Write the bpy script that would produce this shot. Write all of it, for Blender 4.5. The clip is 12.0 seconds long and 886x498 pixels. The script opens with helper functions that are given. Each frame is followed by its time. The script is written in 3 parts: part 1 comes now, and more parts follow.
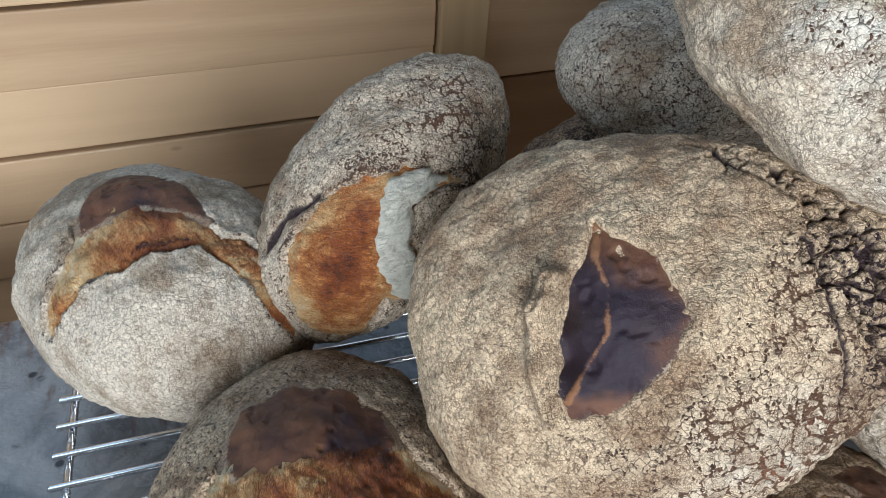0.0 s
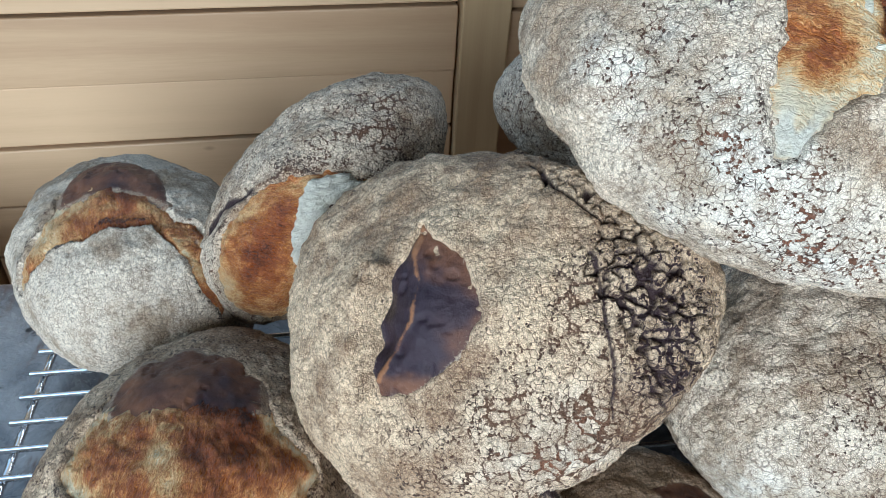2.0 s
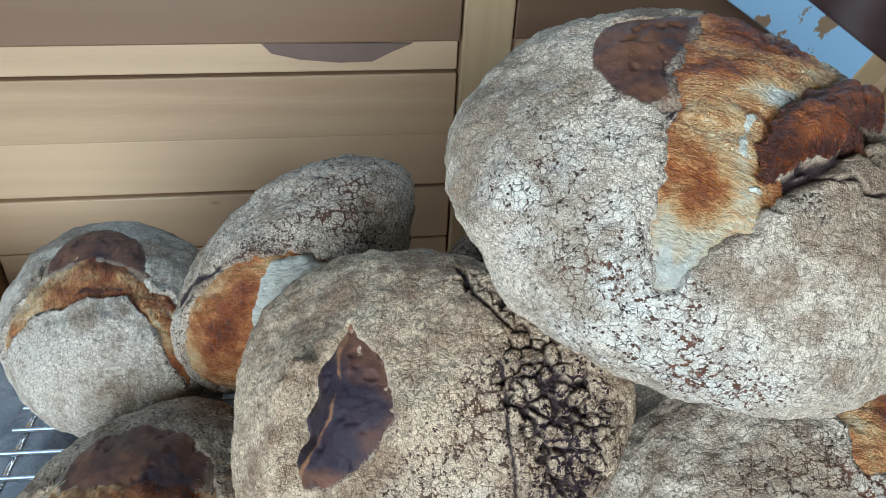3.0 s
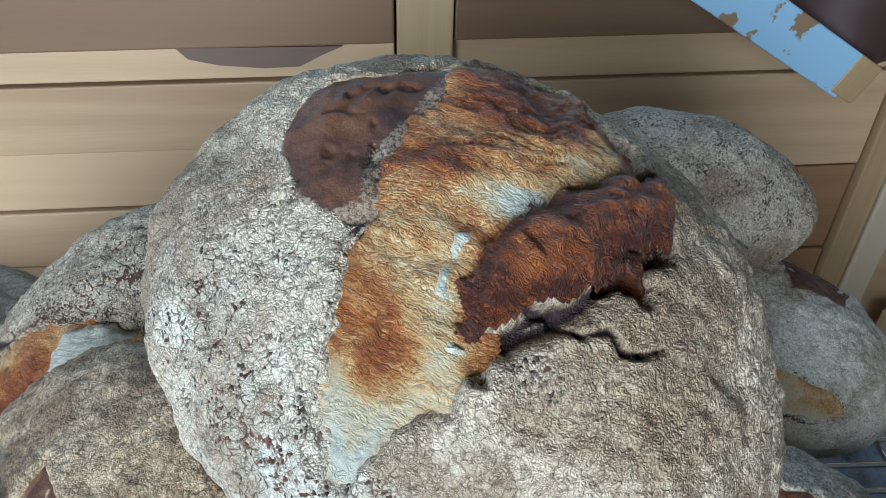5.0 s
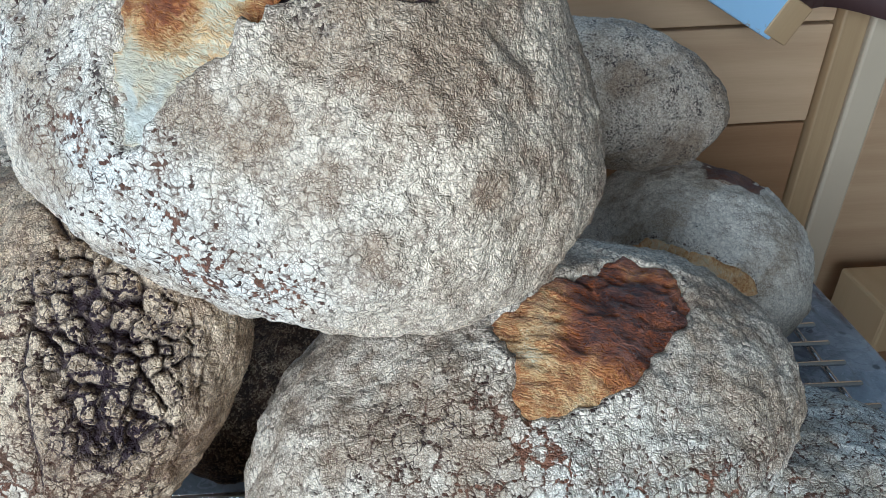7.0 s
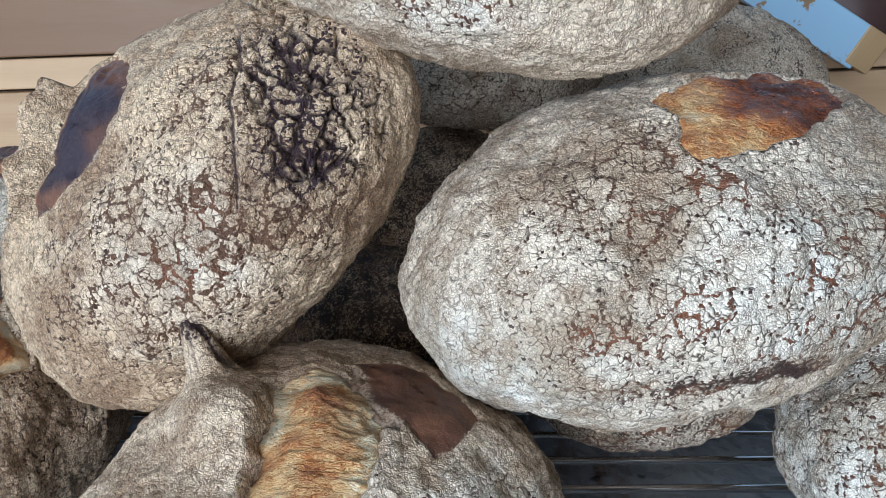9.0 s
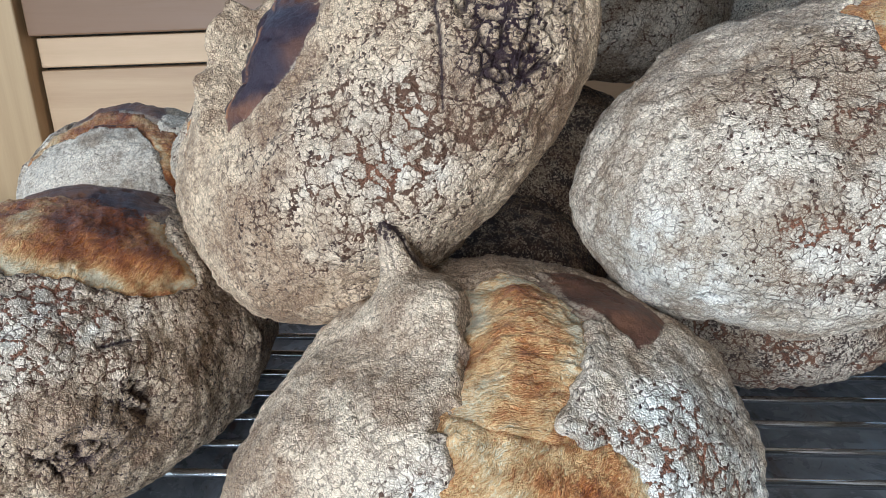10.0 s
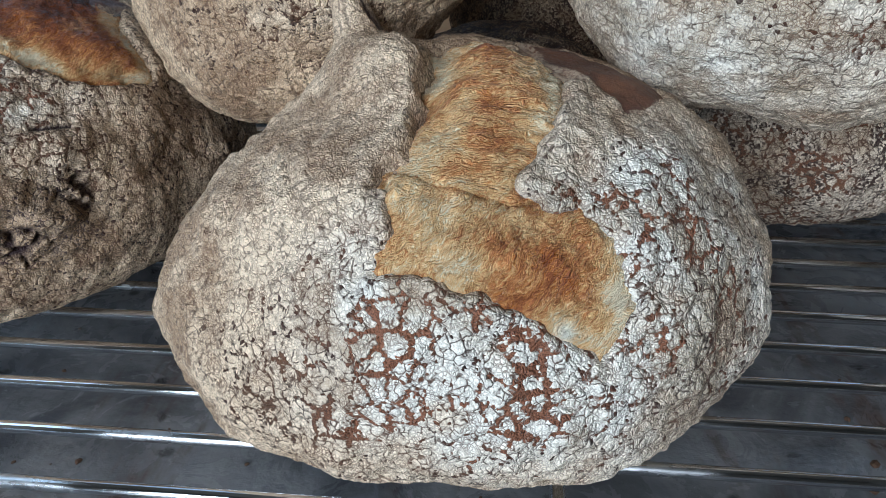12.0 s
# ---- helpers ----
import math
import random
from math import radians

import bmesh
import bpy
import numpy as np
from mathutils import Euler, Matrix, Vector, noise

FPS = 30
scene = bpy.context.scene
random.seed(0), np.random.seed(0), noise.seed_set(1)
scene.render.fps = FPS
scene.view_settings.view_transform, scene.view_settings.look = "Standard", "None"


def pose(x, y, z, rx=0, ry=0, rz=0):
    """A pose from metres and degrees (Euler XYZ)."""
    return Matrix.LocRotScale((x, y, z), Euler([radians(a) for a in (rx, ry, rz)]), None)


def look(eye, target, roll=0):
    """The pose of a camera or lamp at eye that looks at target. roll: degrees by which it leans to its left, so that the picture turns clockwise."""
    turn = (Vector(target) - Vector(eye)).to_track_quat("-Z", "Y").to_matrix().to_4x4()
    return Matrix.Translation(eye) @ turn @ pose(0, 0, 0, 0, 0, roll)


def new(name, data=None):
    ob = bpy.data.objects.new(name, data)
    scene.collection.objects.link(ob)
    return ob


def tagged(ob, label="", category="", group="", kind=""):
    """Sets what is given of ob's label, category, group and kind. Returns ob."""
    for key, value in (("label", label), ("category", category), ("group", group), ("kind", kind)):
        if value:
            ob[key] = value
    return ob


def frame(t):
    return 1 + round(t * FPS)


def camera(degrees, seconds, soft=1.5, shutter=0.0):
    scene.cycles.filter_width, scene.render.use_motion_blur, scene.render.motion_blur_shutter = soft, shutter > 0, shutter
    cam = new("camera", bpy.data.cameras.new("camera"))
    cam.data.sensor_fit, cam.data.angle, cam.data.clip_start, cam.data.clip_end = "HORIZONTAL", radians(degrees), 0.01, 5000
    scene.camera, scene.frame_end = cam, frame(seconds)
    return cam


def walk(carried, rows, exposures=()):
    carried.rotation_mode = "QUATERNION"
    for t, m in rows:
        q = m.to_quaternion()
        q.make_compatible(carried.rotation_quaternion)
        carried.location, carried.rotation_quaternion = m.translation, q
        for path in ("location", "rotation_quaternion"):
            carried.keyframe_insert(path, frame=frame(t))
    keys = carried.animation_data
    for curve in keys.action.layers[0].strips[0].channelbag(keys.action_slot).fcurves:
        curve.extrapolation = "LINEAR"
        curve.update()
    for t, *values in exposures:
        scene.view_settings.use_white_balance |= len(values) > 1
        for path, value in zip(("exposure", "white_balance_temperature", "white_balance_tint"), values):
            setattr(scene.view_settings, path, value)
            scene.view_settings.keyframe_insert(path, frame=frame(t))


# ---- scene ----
cam = camera(63.6, 12.0, soft=0.9)
METRES, EYE, TILT, LEAN, TURN = 0.9, 1.213, -38.006, -2.751, -18.85
ROWS = [
    (0.0, 0.0, 0.0, 0.0, 0.0, 0.0, -0.0),
    (0.5, 0.0449, 0.0014, 0.0062, 2.32, 0.2, -1.96),
    (1.0, 0.0841, -0.0124, 0.0057, 4.36, 0.2, -3.62),
    (1.5, 0.1282, -0.0219, -0.0002, 5.96, 0.68, -4.97),
    (2.0, 0.1374, -0.0405, -0.011, 6.88, 1.68, -5.54),
    (2.5, 0.1456, -0.0576, -0.0086, 8.21, 3.29, -6.47),
    (3.0, 0.1976, -0.0557, 0.033, 9.39, 4.24, -7.33),
    (5.0, 0.316, 0.0636, 0.1214, 12.4, 2.2, -7.78),
    (5.5, 0.3506, 0.0726, 0.1016, 12.22, 2.11, -7.06),
    (6.0, 0.3818, 0.0829, 0.0751, 12.1, 2.29, -6.51),
    (6.5, 0.3907, 0.0805, 0.0504, 12.15, 3.09, -6.31),
    (8.5, 0.405, 0.0952, -0.1425, 14.85, 14.48, -7.63),
    (9.0, 0.3646, 0.0857, -0.1634, 16.2, 15.64, -8.34),
    (9.5, 0.3187, 0.0725, -0.1855, 17.32, 15.99, -8.98),
    (10.0, 0.3001, 0.0692, -0.2215, 18.3, 15.63, -9.59),
    (10.5, 0.3072, 0.0796, -0.2533, 18.91, 14.02, -10.13),
    (11.0, 0.314, 0.0993, -0.2727, 19.57, 11.91, -10.65),
    (11.5, 0.3156, 0.1253, -0.2708, 20.22, 9.81, -11.23),
    (12.0, 0.3188, 0.1352, -0.2633, 20.68, 8.26, -11.77),
]
walk(cam, [(t, pose(0, 0, EYE, TILT, LEAN, TURN) @ pose(METRES * x, METRES * y, METRES * z, 90 + pitch, roll, yaw)) for t, x, y, z, yaw, pitch, roll in ROWS],
     exposures=[(0.0, -0.04, 6300, 10), (1.5, 0.14, 5950, 7), (3.0, -0.08, 5650, 3), (5.0, -0.02, 5600, 2), (6.7, 0.05, 5450, 4), (8.5, 0.0, 5700, 9), (10.0, 0.0, 5800, 9), (11.0, -0.15, 5450, 6), (12.0, -0.32, 5900, 9)])

# ---- world and light: overcast daylight from windows ----
world = bpy.data.worlds.new("world")
scene.world = world
world.use_nodes = True
wn = world.node_tree.nodes
sky = wn.new("ShaderNodeTexSky")
sky.sky_type, sky.sun_disc = "NISHITA", False
sky.sun_elevation, sky.sun_rotation = radians(40), radians(200)
wn["Background"].inputs["Strength"].default_value = 0.1
world.node_tree.links.new(sky.outputs["Color"], wn["Background"].inputs["Color"])


def window_light(name, eye, target, w, h, power, colour):
    lamp = bpy.data.lights.new(name, "AREA")
    lamp.shape, lamp.size, lamp.size_y, lamp.energy, lamp.color = "RECTANGLE", w, h, power, colour
    new(name, lamp).matrix_world = look(eye, target)


window_light("window_light_front", (-0.45, -1.66, 1.36), (-0.25, 0, 1.05), 1.5, 1.1, 72, (0.86, 0.94, 1.0))
window_light("window_light_left", (-1.76, 0.15, 1.75), (0, 0.15, 1.25), 1.1, 1.3, 10, (0.62, 0.82, 1.0))
window_light("window_light_back", (0.1, 1.02, 1.80), (0.1, 0, 1.70), 3.3, 1.1, 9, (0.58, 0.80, 1.0))


# ---- node helpers ----
def material(name):
    m = bpy.data.materials.new(name)
    m.use_nodes = True
    return m, m.node_tree.nodes, m.node_tree.links, m.node_tree.nodes["Principled BSDF"]


class Net:
    def __init__(self, name):
        self.m, self.n, self.l, self.b = material(name)

    def node(self, kind, **values):
        nd = self.n.new(kind)
        for key, v in values.items():
            setattr(nd, key, v)
        return nd

    def set(self, socket, v):
        if isinstance(v, bpy.types.NodeSocket):
            self.l.new(v, socket)
        elif isinstance(v, (tuple, list)) and len(v) == 3 and socket.type == "RGBA":
            socket.default_value = (*v, 1)
        else:
            socket.default_value = v

    def coords(self, scale=(1, 1, 1), shift=True):
        tc = self.node("ShaderNodeTexCoord")
        mp = self.node("ShaderNodeMapping")
        self.set(mp.inputs["Vector"], tc.outputs["Object"])
        mp.inputs["Scale"].default_value = scale
        if shift:
            info = self.node("ShaderNodeObjectInfo")
            self.set(mp.inputs["Location"], self.math("MULTIPLY", info.outputs["Random"], 7.0))
        return mp.outputs["Vector"]

    def noise(self, vec, scale, detail=4.0, rough=0.55, distortion=0.0, colour=False):
        nd = self.node("ShaderNodeTexNoise")
        self.set(nd.inputs["Vector"], vec)
        for key, v in (("Scale", scale), ("Detail", detail), ("Roughness", rough), ("Distortion", distortion)):
            self.set(nd.inputs[key], v)
        return nd.outputs["Color" if colour else "Fac"]

    def cells(self, vec, scale, feature="DISTANCE_TO_EDGE", out="Distance", rnd=1.0):
        nd = self.node("ShaderNodeTexVoronoi", feature=feature)
        self.set(nd.inputs["Vector"], vec)
        self.set(nd.inputs["Scale"], scale)
        nd.inputs["Randomness"].default_value = rnd
        return nd.outputs[out]

    def math(self, op, a, b=0.0, c=0.0, clamp=False):
        nd = self.node("ShaderNodeMath", operation=op, use_clamp=clamp)
        for s, v in zip(nd.inputs, (a, b, c)):
            self.set(s, v)
        return nd.outputs[0]

    def vmath(self, op, a, b):
        nd = self.node("ShaderNodeVectorMath", operation=op)
        for s, v in zip(nd.inputs, (a, b)):
            self.set(s, v)
        return nd.outputs[0]

    def ramp(self, x, lo, hi, to_lo=0.0, to_hi=1.0):
        nd = self.node("ShaderNodeMapRange", interpolation_type="SMOOTHSTEP")
        for s, v in zip(nd.inputs, (x, lo, hi, to_lo, to_hi)):
            self.set(s, v)
        return nd.outputs[0]

    def mix(self, f, a, b, blend="MIX"):
        nd = self.node("ShaderNodeMix", data_type="RGBA", blend_type=blend)
        self.set(nd.inputs[0], f)
        self.set(nd.inputs[6], a)
        self.set(nd.inputs[7], b)
        return nd.outputs[2]

    def attr(self, name):
        return self.node("ShaderNodeAttribute", attribute_name=name).outputs["Fac"]

    def bump(self, height, strength, distance, normal=None):
        nd = self.node("ShaderNodeBump")
        self.set(nd.inputs["Height"], height)
        nd.inputs["Strength"].default_value, nd.inputs["Distance"].default_value = strength, distance
        if normal:
            self.set(nd.inputs["Normal"], normal)
        return nd.outputs[0]

    def finish(self, colour, rough, normal=None, metal=0.0, spec=0.5):
        self.set(self.b.inputs["Base Color"], colour)
        self.set(self.b.inputs["Roughness"], rough)
        self.set(self.b.inputs["Metallic"], metal)
        self.set(self.b.inputs["Specular IOR Level"], spec)
        if normal:
            self.set(self.b.inputs["Normal"], normal)
        return self.m


# ---- materials ----
def crust_material():
    """Floured crust: crumbly granules of flour in three sizes, parted by crevices and open gaps."""
    k = Net("floured_crust")
    p = k.coords()
    flour, bald, rough, gap, plate = k.attr("flour"), k.attr("bald"), k.attr("rough"), k.attr("gap"), k.attr("plate")
    warp = k.vmath("ADD", p, k.vmath("MULTIPLY", k.vmath("SUBTRACT", k.noise(p, 230, 2, 0.6, colour=True), (0.5, 0.5, 0.5)), (0.0028, 0.0028, 0.0028)))
    cloud, patch = k.noise(p, 19, 4, 0.6), k.noise(p, 75, 4, 0.6)
    speck = k.noise(p, 2400, 2, 0.5)
    some = k.noise(p, 210, 3, 0.6)
    where = k.ramp(k.math("ADD", k.math("MULTIPLY", cloud, 0.5), k.math("MULTIPLY", patch, 0.5)), 0.40, 0.60)
    uneven = k.ramp(k.noise(p, 45, 3, 0.65), 0.36, 0.66, 0.0, 1.5)
    wide = k.math("MULTIPLY", k.math("MULTIPLY", k.ramp(plate, 0.12, 0.8), uneven), 0.088)
    # granules: each stays or has flaked off as a whole
    centre = k.cells(warp, 880, "F1", "Position")
    chance = k.cells(warp, 880, "F1", "Color")
    seam = k.cells(warp, 880)
    luck = k.math("MULTIPLY", chance, 1.0)
    d1, d2 = k.cells(warp, 120), k.cells(warp, 280)
    far = k.math("ADD", k.cells(centre, 120), k.math("MULTIPLY", k.math("SUBTRACT", luck, 0.5), 0.055))
    kept = k.ramp(far, k.math("SUBTRACT", wide, 0.012), k.math("ADD", wide, 0.012))
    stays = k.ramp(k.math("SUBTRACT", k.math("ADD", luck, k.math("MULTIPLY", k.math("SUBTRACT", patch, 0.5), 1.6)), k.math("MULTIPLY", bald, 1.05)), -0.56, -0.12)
    s1 = k.math("MULTIPLY", k.ramp(plate, 0.15, 0.50, 0.05, 0.95), k.math("ADD", 0.4, k.math("MULTIPLY", where, 0.6)))
    s2 = k.math("MULTIPLY", k.ramp(plate, 0.05, 0.42, 0.42, 0.95), k.ramp(some, 0.43, 0.57, 0.0, 1.0))
    s3 = k.math("MULTIPLY", k.ramp(patch, 0.38, 0.62, 0.35, 0.85), k.ramp(some, 0.38, 0.58, 1.0, 0.25))

    def close(amount, opening):
        return k.math("SUBTRACT", 1.0, k.math("MULTIPLY", amount, k.math("SUBTRACT", 1.0, opening)))

    lines = k.math("MULTIPLY", k.math("MULTIPLY", close(s1, k.ramp(d1, 0.0, 0.035)), close(s2, k.ramp(d2, 0.01, 0.10))), close(s3, k.ramp(seam, 0.02, 0.19)))
    pits = k.math("MULTIPLY", k.ramp(k.noise(p, 520, 3, 0.6), 0.40, 0.46, 1.0, 0.0), k.ramp(flour, 0.1, 0.8, 0.50, 0.25))
    lines = k.math("MULTIPLY", lines, k.math("SUBTRACT", 1.0, pits))
    lost = k.math("MULTIPLY", close(k.ramp(plate, 0.12, 0.3), kept), close(0.97, stays))
    mask = k.math("MULTIPLY", k.math("MULTIPLY", lines, lost), k.math("SUBTRACT", 1.0, k.math("MULTIPLY", gap, 0.97)))
    toast = k.ramp(k.math("ADD", k.math("MULTIPLY", cloud, 0.72), k.math("MULTIPLY", patch, 0.28)), 0.43, 0.60)
    tan = k.mix(toast, (0.83, 0.605, 0.39), (0.39, 0.24, 0.135))
    tan = k.mix(k.math("MULTIPLY", rough, 0.7), tan, (0.44, 0.285, 0.165))
    white = k.mix(toast, (0.95, 0.91, 0.81), (0.55, 0.46, 0.335))
    pale = k.mix(flour, tan, white)
    pale = k.mix(k.math("MULTIPLY", k.ramp(speck, 0.40, 0.66), 0.30), pale, k.mix(flour, (0.93, 0.78, 0.56), (0.99, 0.97, 0.92)))
    pale = k.mix(k.math("MULTIPLY", k.math("MULTIPLY", luck, luck), k.ramp(flour, 0.0, 0.7, 0.34, 0.20)), pale, (0.20, 0.125, 0.08))
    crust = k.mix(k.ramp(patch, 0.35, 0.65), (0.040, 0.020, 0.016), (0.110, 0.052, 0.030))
    channel = k.math("MULTIPLY", k.ramp(wide, 0.01, 0.06), k.math("SUBTRACT", 1.0, kept))
    crust = k.mix(k.math("MULTIPLY", channel, k.ramp(speck, 0.30, 0.60)), crust, k.mix(k.ramp(flour, 0.25, 0.65), (0.135, 0.072, 0.042), (0.250, 0.102, 0.056)))
    crust = k.mix(k.math("MAXIMUM", k.ramp(rough, 0.1, 0.5), k.ramp(gap, 0.3, 0.9)), crust, (0.034, 0.018, 0.021))
    colour = k.mix(mask, crust, pale)
    h = k.math("MULTIPLY", lost, k.math("ADD", 0.0003, k.math("MULTIPLY", plate, 0.0006)))
    h = k.math("ADD", h, k.math("MULTIPLY", k.math("MULTIPLY", k.ramp(d2, 0.0, 0.26), k.math("ADD", 0.25, k.math("MULTIPLY", s2, 0.75))), 0.00056))
    h = k.math("ADD", h, k.math("MULTIPLY", k.math("MULTIPLY", k.ramp(d1, 0.0, 0.12), s1), 0.00050))
    h = k.math("ADD", h, k.math("ADD", k.math("MULTIPLY", k.ramp(seam, 0.0, 0.38), 0.00034), k.math("MULTIPLY", luck, 0.00020)))
    h = k.math("SUBTRACT", h, k.math("MULTIPLY", pits, 0.0004))
    h = k.math("ADD", h, k.math("ADD", k.math("MULTIPLY", speck, 0.00018), k.math("MULTIPLY", some, 0.0011)))
    return k.finish(colour, k.ramp(mask, 0, 1, 0.50, 0.95), k.bump(h, 1.0, 1.0), spec=0.25)


def bloom_material():
    """Bare golden crust where the loaf burst open, torn into fine fibres."""
    k = Net("golden_bloom")
    p = k.coords()
    pale, burn_shade = k.attr("pale"), k.attr("burn_shade")
    st = k.node("ShaderNodeCombineXYZ")
    k.set(st.inputs[0], k.math("MULTIPLY", k.attr("across"), 0.7))
    k.set(st.inputs[1], k.math("MULTIPLY", k.attr("along"), 4.5))
    half = (0.5, 0.5, 0.5)
    w = k.vmath("ADD", st.outputs[0], k.vmath("MULTIPLY", k.vmath("SUBTRACT", k.noise(p, 80, 3, 0.6, colour=True), half), (0.040, 0.040, 0.040)))
    fibre = k.ramp(k.noise(w, 170, 4, 0.7, 0.6), 0.30, 0.70)
    hair = k.ramp(k.noise(w, 480, 3, 0.7), 0.34, 0.66)
    blot = k.ramp(k.noise(p, 46, 5, 0.72, 0.4), 0.30, 0.70)
    blister = k.cells(k.vmath("ADD", p, k.vmath("MULTIPLY", w, (0.16, 0.16, 0.16))), 260, "SMOOTH_F1")
    ridge = k.ramp(k.math("ABSOLUTE", k.math("SUBTRACT", k.noise(w, 75, 3, 0.6, 0.5), 0.5)), 0.0, 0.06, 1.0, 0.0)
    tone = k.math("ADD", k.math("MULTIPLY", blot, 0.62), k.math("MULTIPLY", fibre, 0.42))
    tone = k.math("ADD", tone, k.math("ADD", k.math("MULTIPLY", hair, 0.46), k.math("MULTIPLY", burn_shade, 0.95)))
    tone = k.math("ADD", tone, k.math("MULTIPLY", ridge, 0.16))
    tone = k.math("SUBTRACT", tone, k.math("MULTIPLY", pale, 0.62))
    c = k.mix(k.ramp(tone, 0.15, 0.62), (0.95, 0.80, 0.56), (0.90, 0.58, 0.27))
    c = k.mix(k.ramp(tone, 0.60, 1.10), c, (0.62, 0.235, 0.072))
    c = k.mix(k.ramp(tone, 1.05, 1.48), c, (0.33, 0.090, 0.030))
    c = k.mix(k.ramp(tone, 1.55, 2.1), c, (0.080, 0.026, 0.018))
    c = k.mix(k.math("MULTIPLY", k.ramp(pale, 0.95, 1.5), 0.85), c, (0.93, 0.90, 0.79))
    h = k.math("ADD", k.math("ADD", k.math("MULTIPLY", fibre, 0.0009), k.math("MULTIPLY", hair, 0.00050)), k.math("ADD", k.math("MULTIPLY", blot, 0.0010), k.math("MULTIPLY", blister, 0.0008)))
    h = k.math("ADD", h, k.math("MULTIPLY", ridge, 0.0006))
    return k.finish(c, k.ramp(fibre, 0.25, 0.75, 0.26, 0.50), k.bump(h, 1.0, 1.0), spec=0.5)


def skin_material():
    """Dark smooth skin of unfloured crust, purple brown with a dusting of flour."""
    k = Net("dark_skin")
    p = k.coords()
    a, b = k.noise(p, 48, 4, 0.6), k.noise(p, 800, 4, 0.75)
    c = k.mix(k.ramp(a, 0.3, 0.7), (0.080, 0.033, 0.023), (0.190, 0.080, 0.040))
    c = k.mix(k.math("MULTIPLY", k.ramp(b, 0.56, 0.85), 0.20), c, (0.40, 0.31, 0.27))
    c = k.mix(k.ramp(k.attr("burn_shade"), 0.2, 0.9), c, (0.026, 0.015, 0.024))
    c = k.mix(k.ramp(k.math("ADD", k.attr("seam"), k.math("MULTIPLY", k.math("SUBTRACT", b, 0.5), 1.1)), 0.45, 0.95), c, (0.27, 0.12, 0.055))
    c = k.mix(k.ramp(k.math("ADD", b, k.math("MULTIPLY", k.attr("edge"), 0.26)), 0.64, 0.84, 0.0, 0.7), c, (0.50, 0.40, 0.29))
    n = k.bump(k.math("ADD", k.math("MULTIPLY", b, 0.9), a), 0.8, 0.0009)
    return k.finish(c, k.ramp(b, 0.3, 0.7, 0.34, 0.58), n, spec=0.35)


def wood_material(name, light, dark, along=0, gloss=0.42, ring=7.0):
    k = Net(name)
    s = [1.0, 1.0, 1.0]
    s[along] = 0.05
    p = k.coords()
    q = k.vmath("MULTIPLY", p, tuple(s))
    q = k.vmath("ADD", q, k.vmath("MULTIPLY", k.vmath("SUBTRACT", k.noise(q, 11, 3, colour=True), (0.5, 0.5, 0.5)), (0.06, 0.06, 0.06)))
    wave = k.node("ShaderNodeTexWave", wave_type="BANDS", bands_direction="Z" if along == 0 else "X")
    k.set(wave.inputs["Vector"], q)
    for key, v in (("Scale", ring), ("Distortion", 7.0), ("Detail", 4.0), ("Detail Scale", 1.2)):
        wave.inputs[key].default_value = v
    fine = k.noise(q, 330, 4, 0.65)
    soft = k.noise(q, 7, 3, 0.5)
    f = k.math("ADD", k.math("MULTIPLY", wave.outputs["Fac"], 0.08), k.math("ADD", k.math("MULTIPLY", fine, 0.18), k.math("MULTIPLY", soft, 0.75)))
    info = k.node("ShaderNodeObjectInfo")
    f = k.math("ADD", f, k.math("MULTIPLY", k.math("SUBTRACT", info.outputs["Random"], 0.5), 0.30))
    c = k.mix(k.ramp(f, 0.25, 0.95), light, dark)
    knot = k.ramp(k.cells(k.vmath("MULTIPLY", p, tuple(0.45 if i == along else 1.0 for i in range(3))), 6.5, "F1"), 0.02, 0.05, 1.0, 0.0)
    c = k.mix(k.math("MULTIPLY", knot, 0.8), c, (0.10, 0.045, 0.02))
    n = k.bump(fine, 0.25, 0.0004)
    return k.finish(c, k.ramp(fine, 0.3, 0.7, gloss, gloss + 0.14), n, spec=0.4)


def stone_material():
    """Worn dark slate-like table top, glossy, with brown stains, pits and pale scuffs."""
    k = Net("worn_dark_tabletop")
    p = k.coords(shift=False)
    a = k.noise(p, 9, 6, 0.65, 1.5)
    b = k.noise(p, 38, 6, 0.7, 0.8)
    s = k.noise(k.vmath("MULTIPLY", p, (1.0, 0.25, 1.0)), 30, 5, 0.65)
    c = k.mix(k.ramp(a, 0.35, 0.65), (0.110, 0.116, 0.130), (0.300, 0.302, 0.312))
    c = k.mix(k.ramp(s, 0.52, 0.70), c, (0.120, 0.068, 0.048))
    c = k.mix(k.ramp(b, 0.58, 0.75), c, (0.30, 0.33, 0.37))
    pit = k.cells(p, 42, "F1")
    c = k.mix(k.math("MULTIPLY", k.ramp(pit, 0.10, 0.20, 1.0, 0.0), k.ramp(b, 0.42, 0.55)), c, (0.012, 0.011, 0.011))
    n = k.bump(k.math("ADD", b, k.noise(p, 240, 3)), 0.35, 0.001)
    return k.finish(c, k.ramp(b, 0.3, 0.7, 0.16, 0.36), n, spec=0.75)


def steel_material():
    k = Net("chromed_steel")
    p = k.coords(shift=False)
    a = k.noise(p, 300, 4, 0.6)
    r = k.noise(k.vmath("MULTIPLY", p, (0.25, 1, 1)), 90, 4, 0.6)
    c = k.mix(k.ramp(r, 0.66, 0.82), (0.78, 0.79, 0.81), (0.11, 0.065, 0.045))
    return k.finish(c, k.ramp(r, 0.45, 0.8, 0.10, 0.45), k.bump(a, 0.15, 0.0003), metal=k.ramp(r, 0.66, 0.84, 1.0, 0.3))


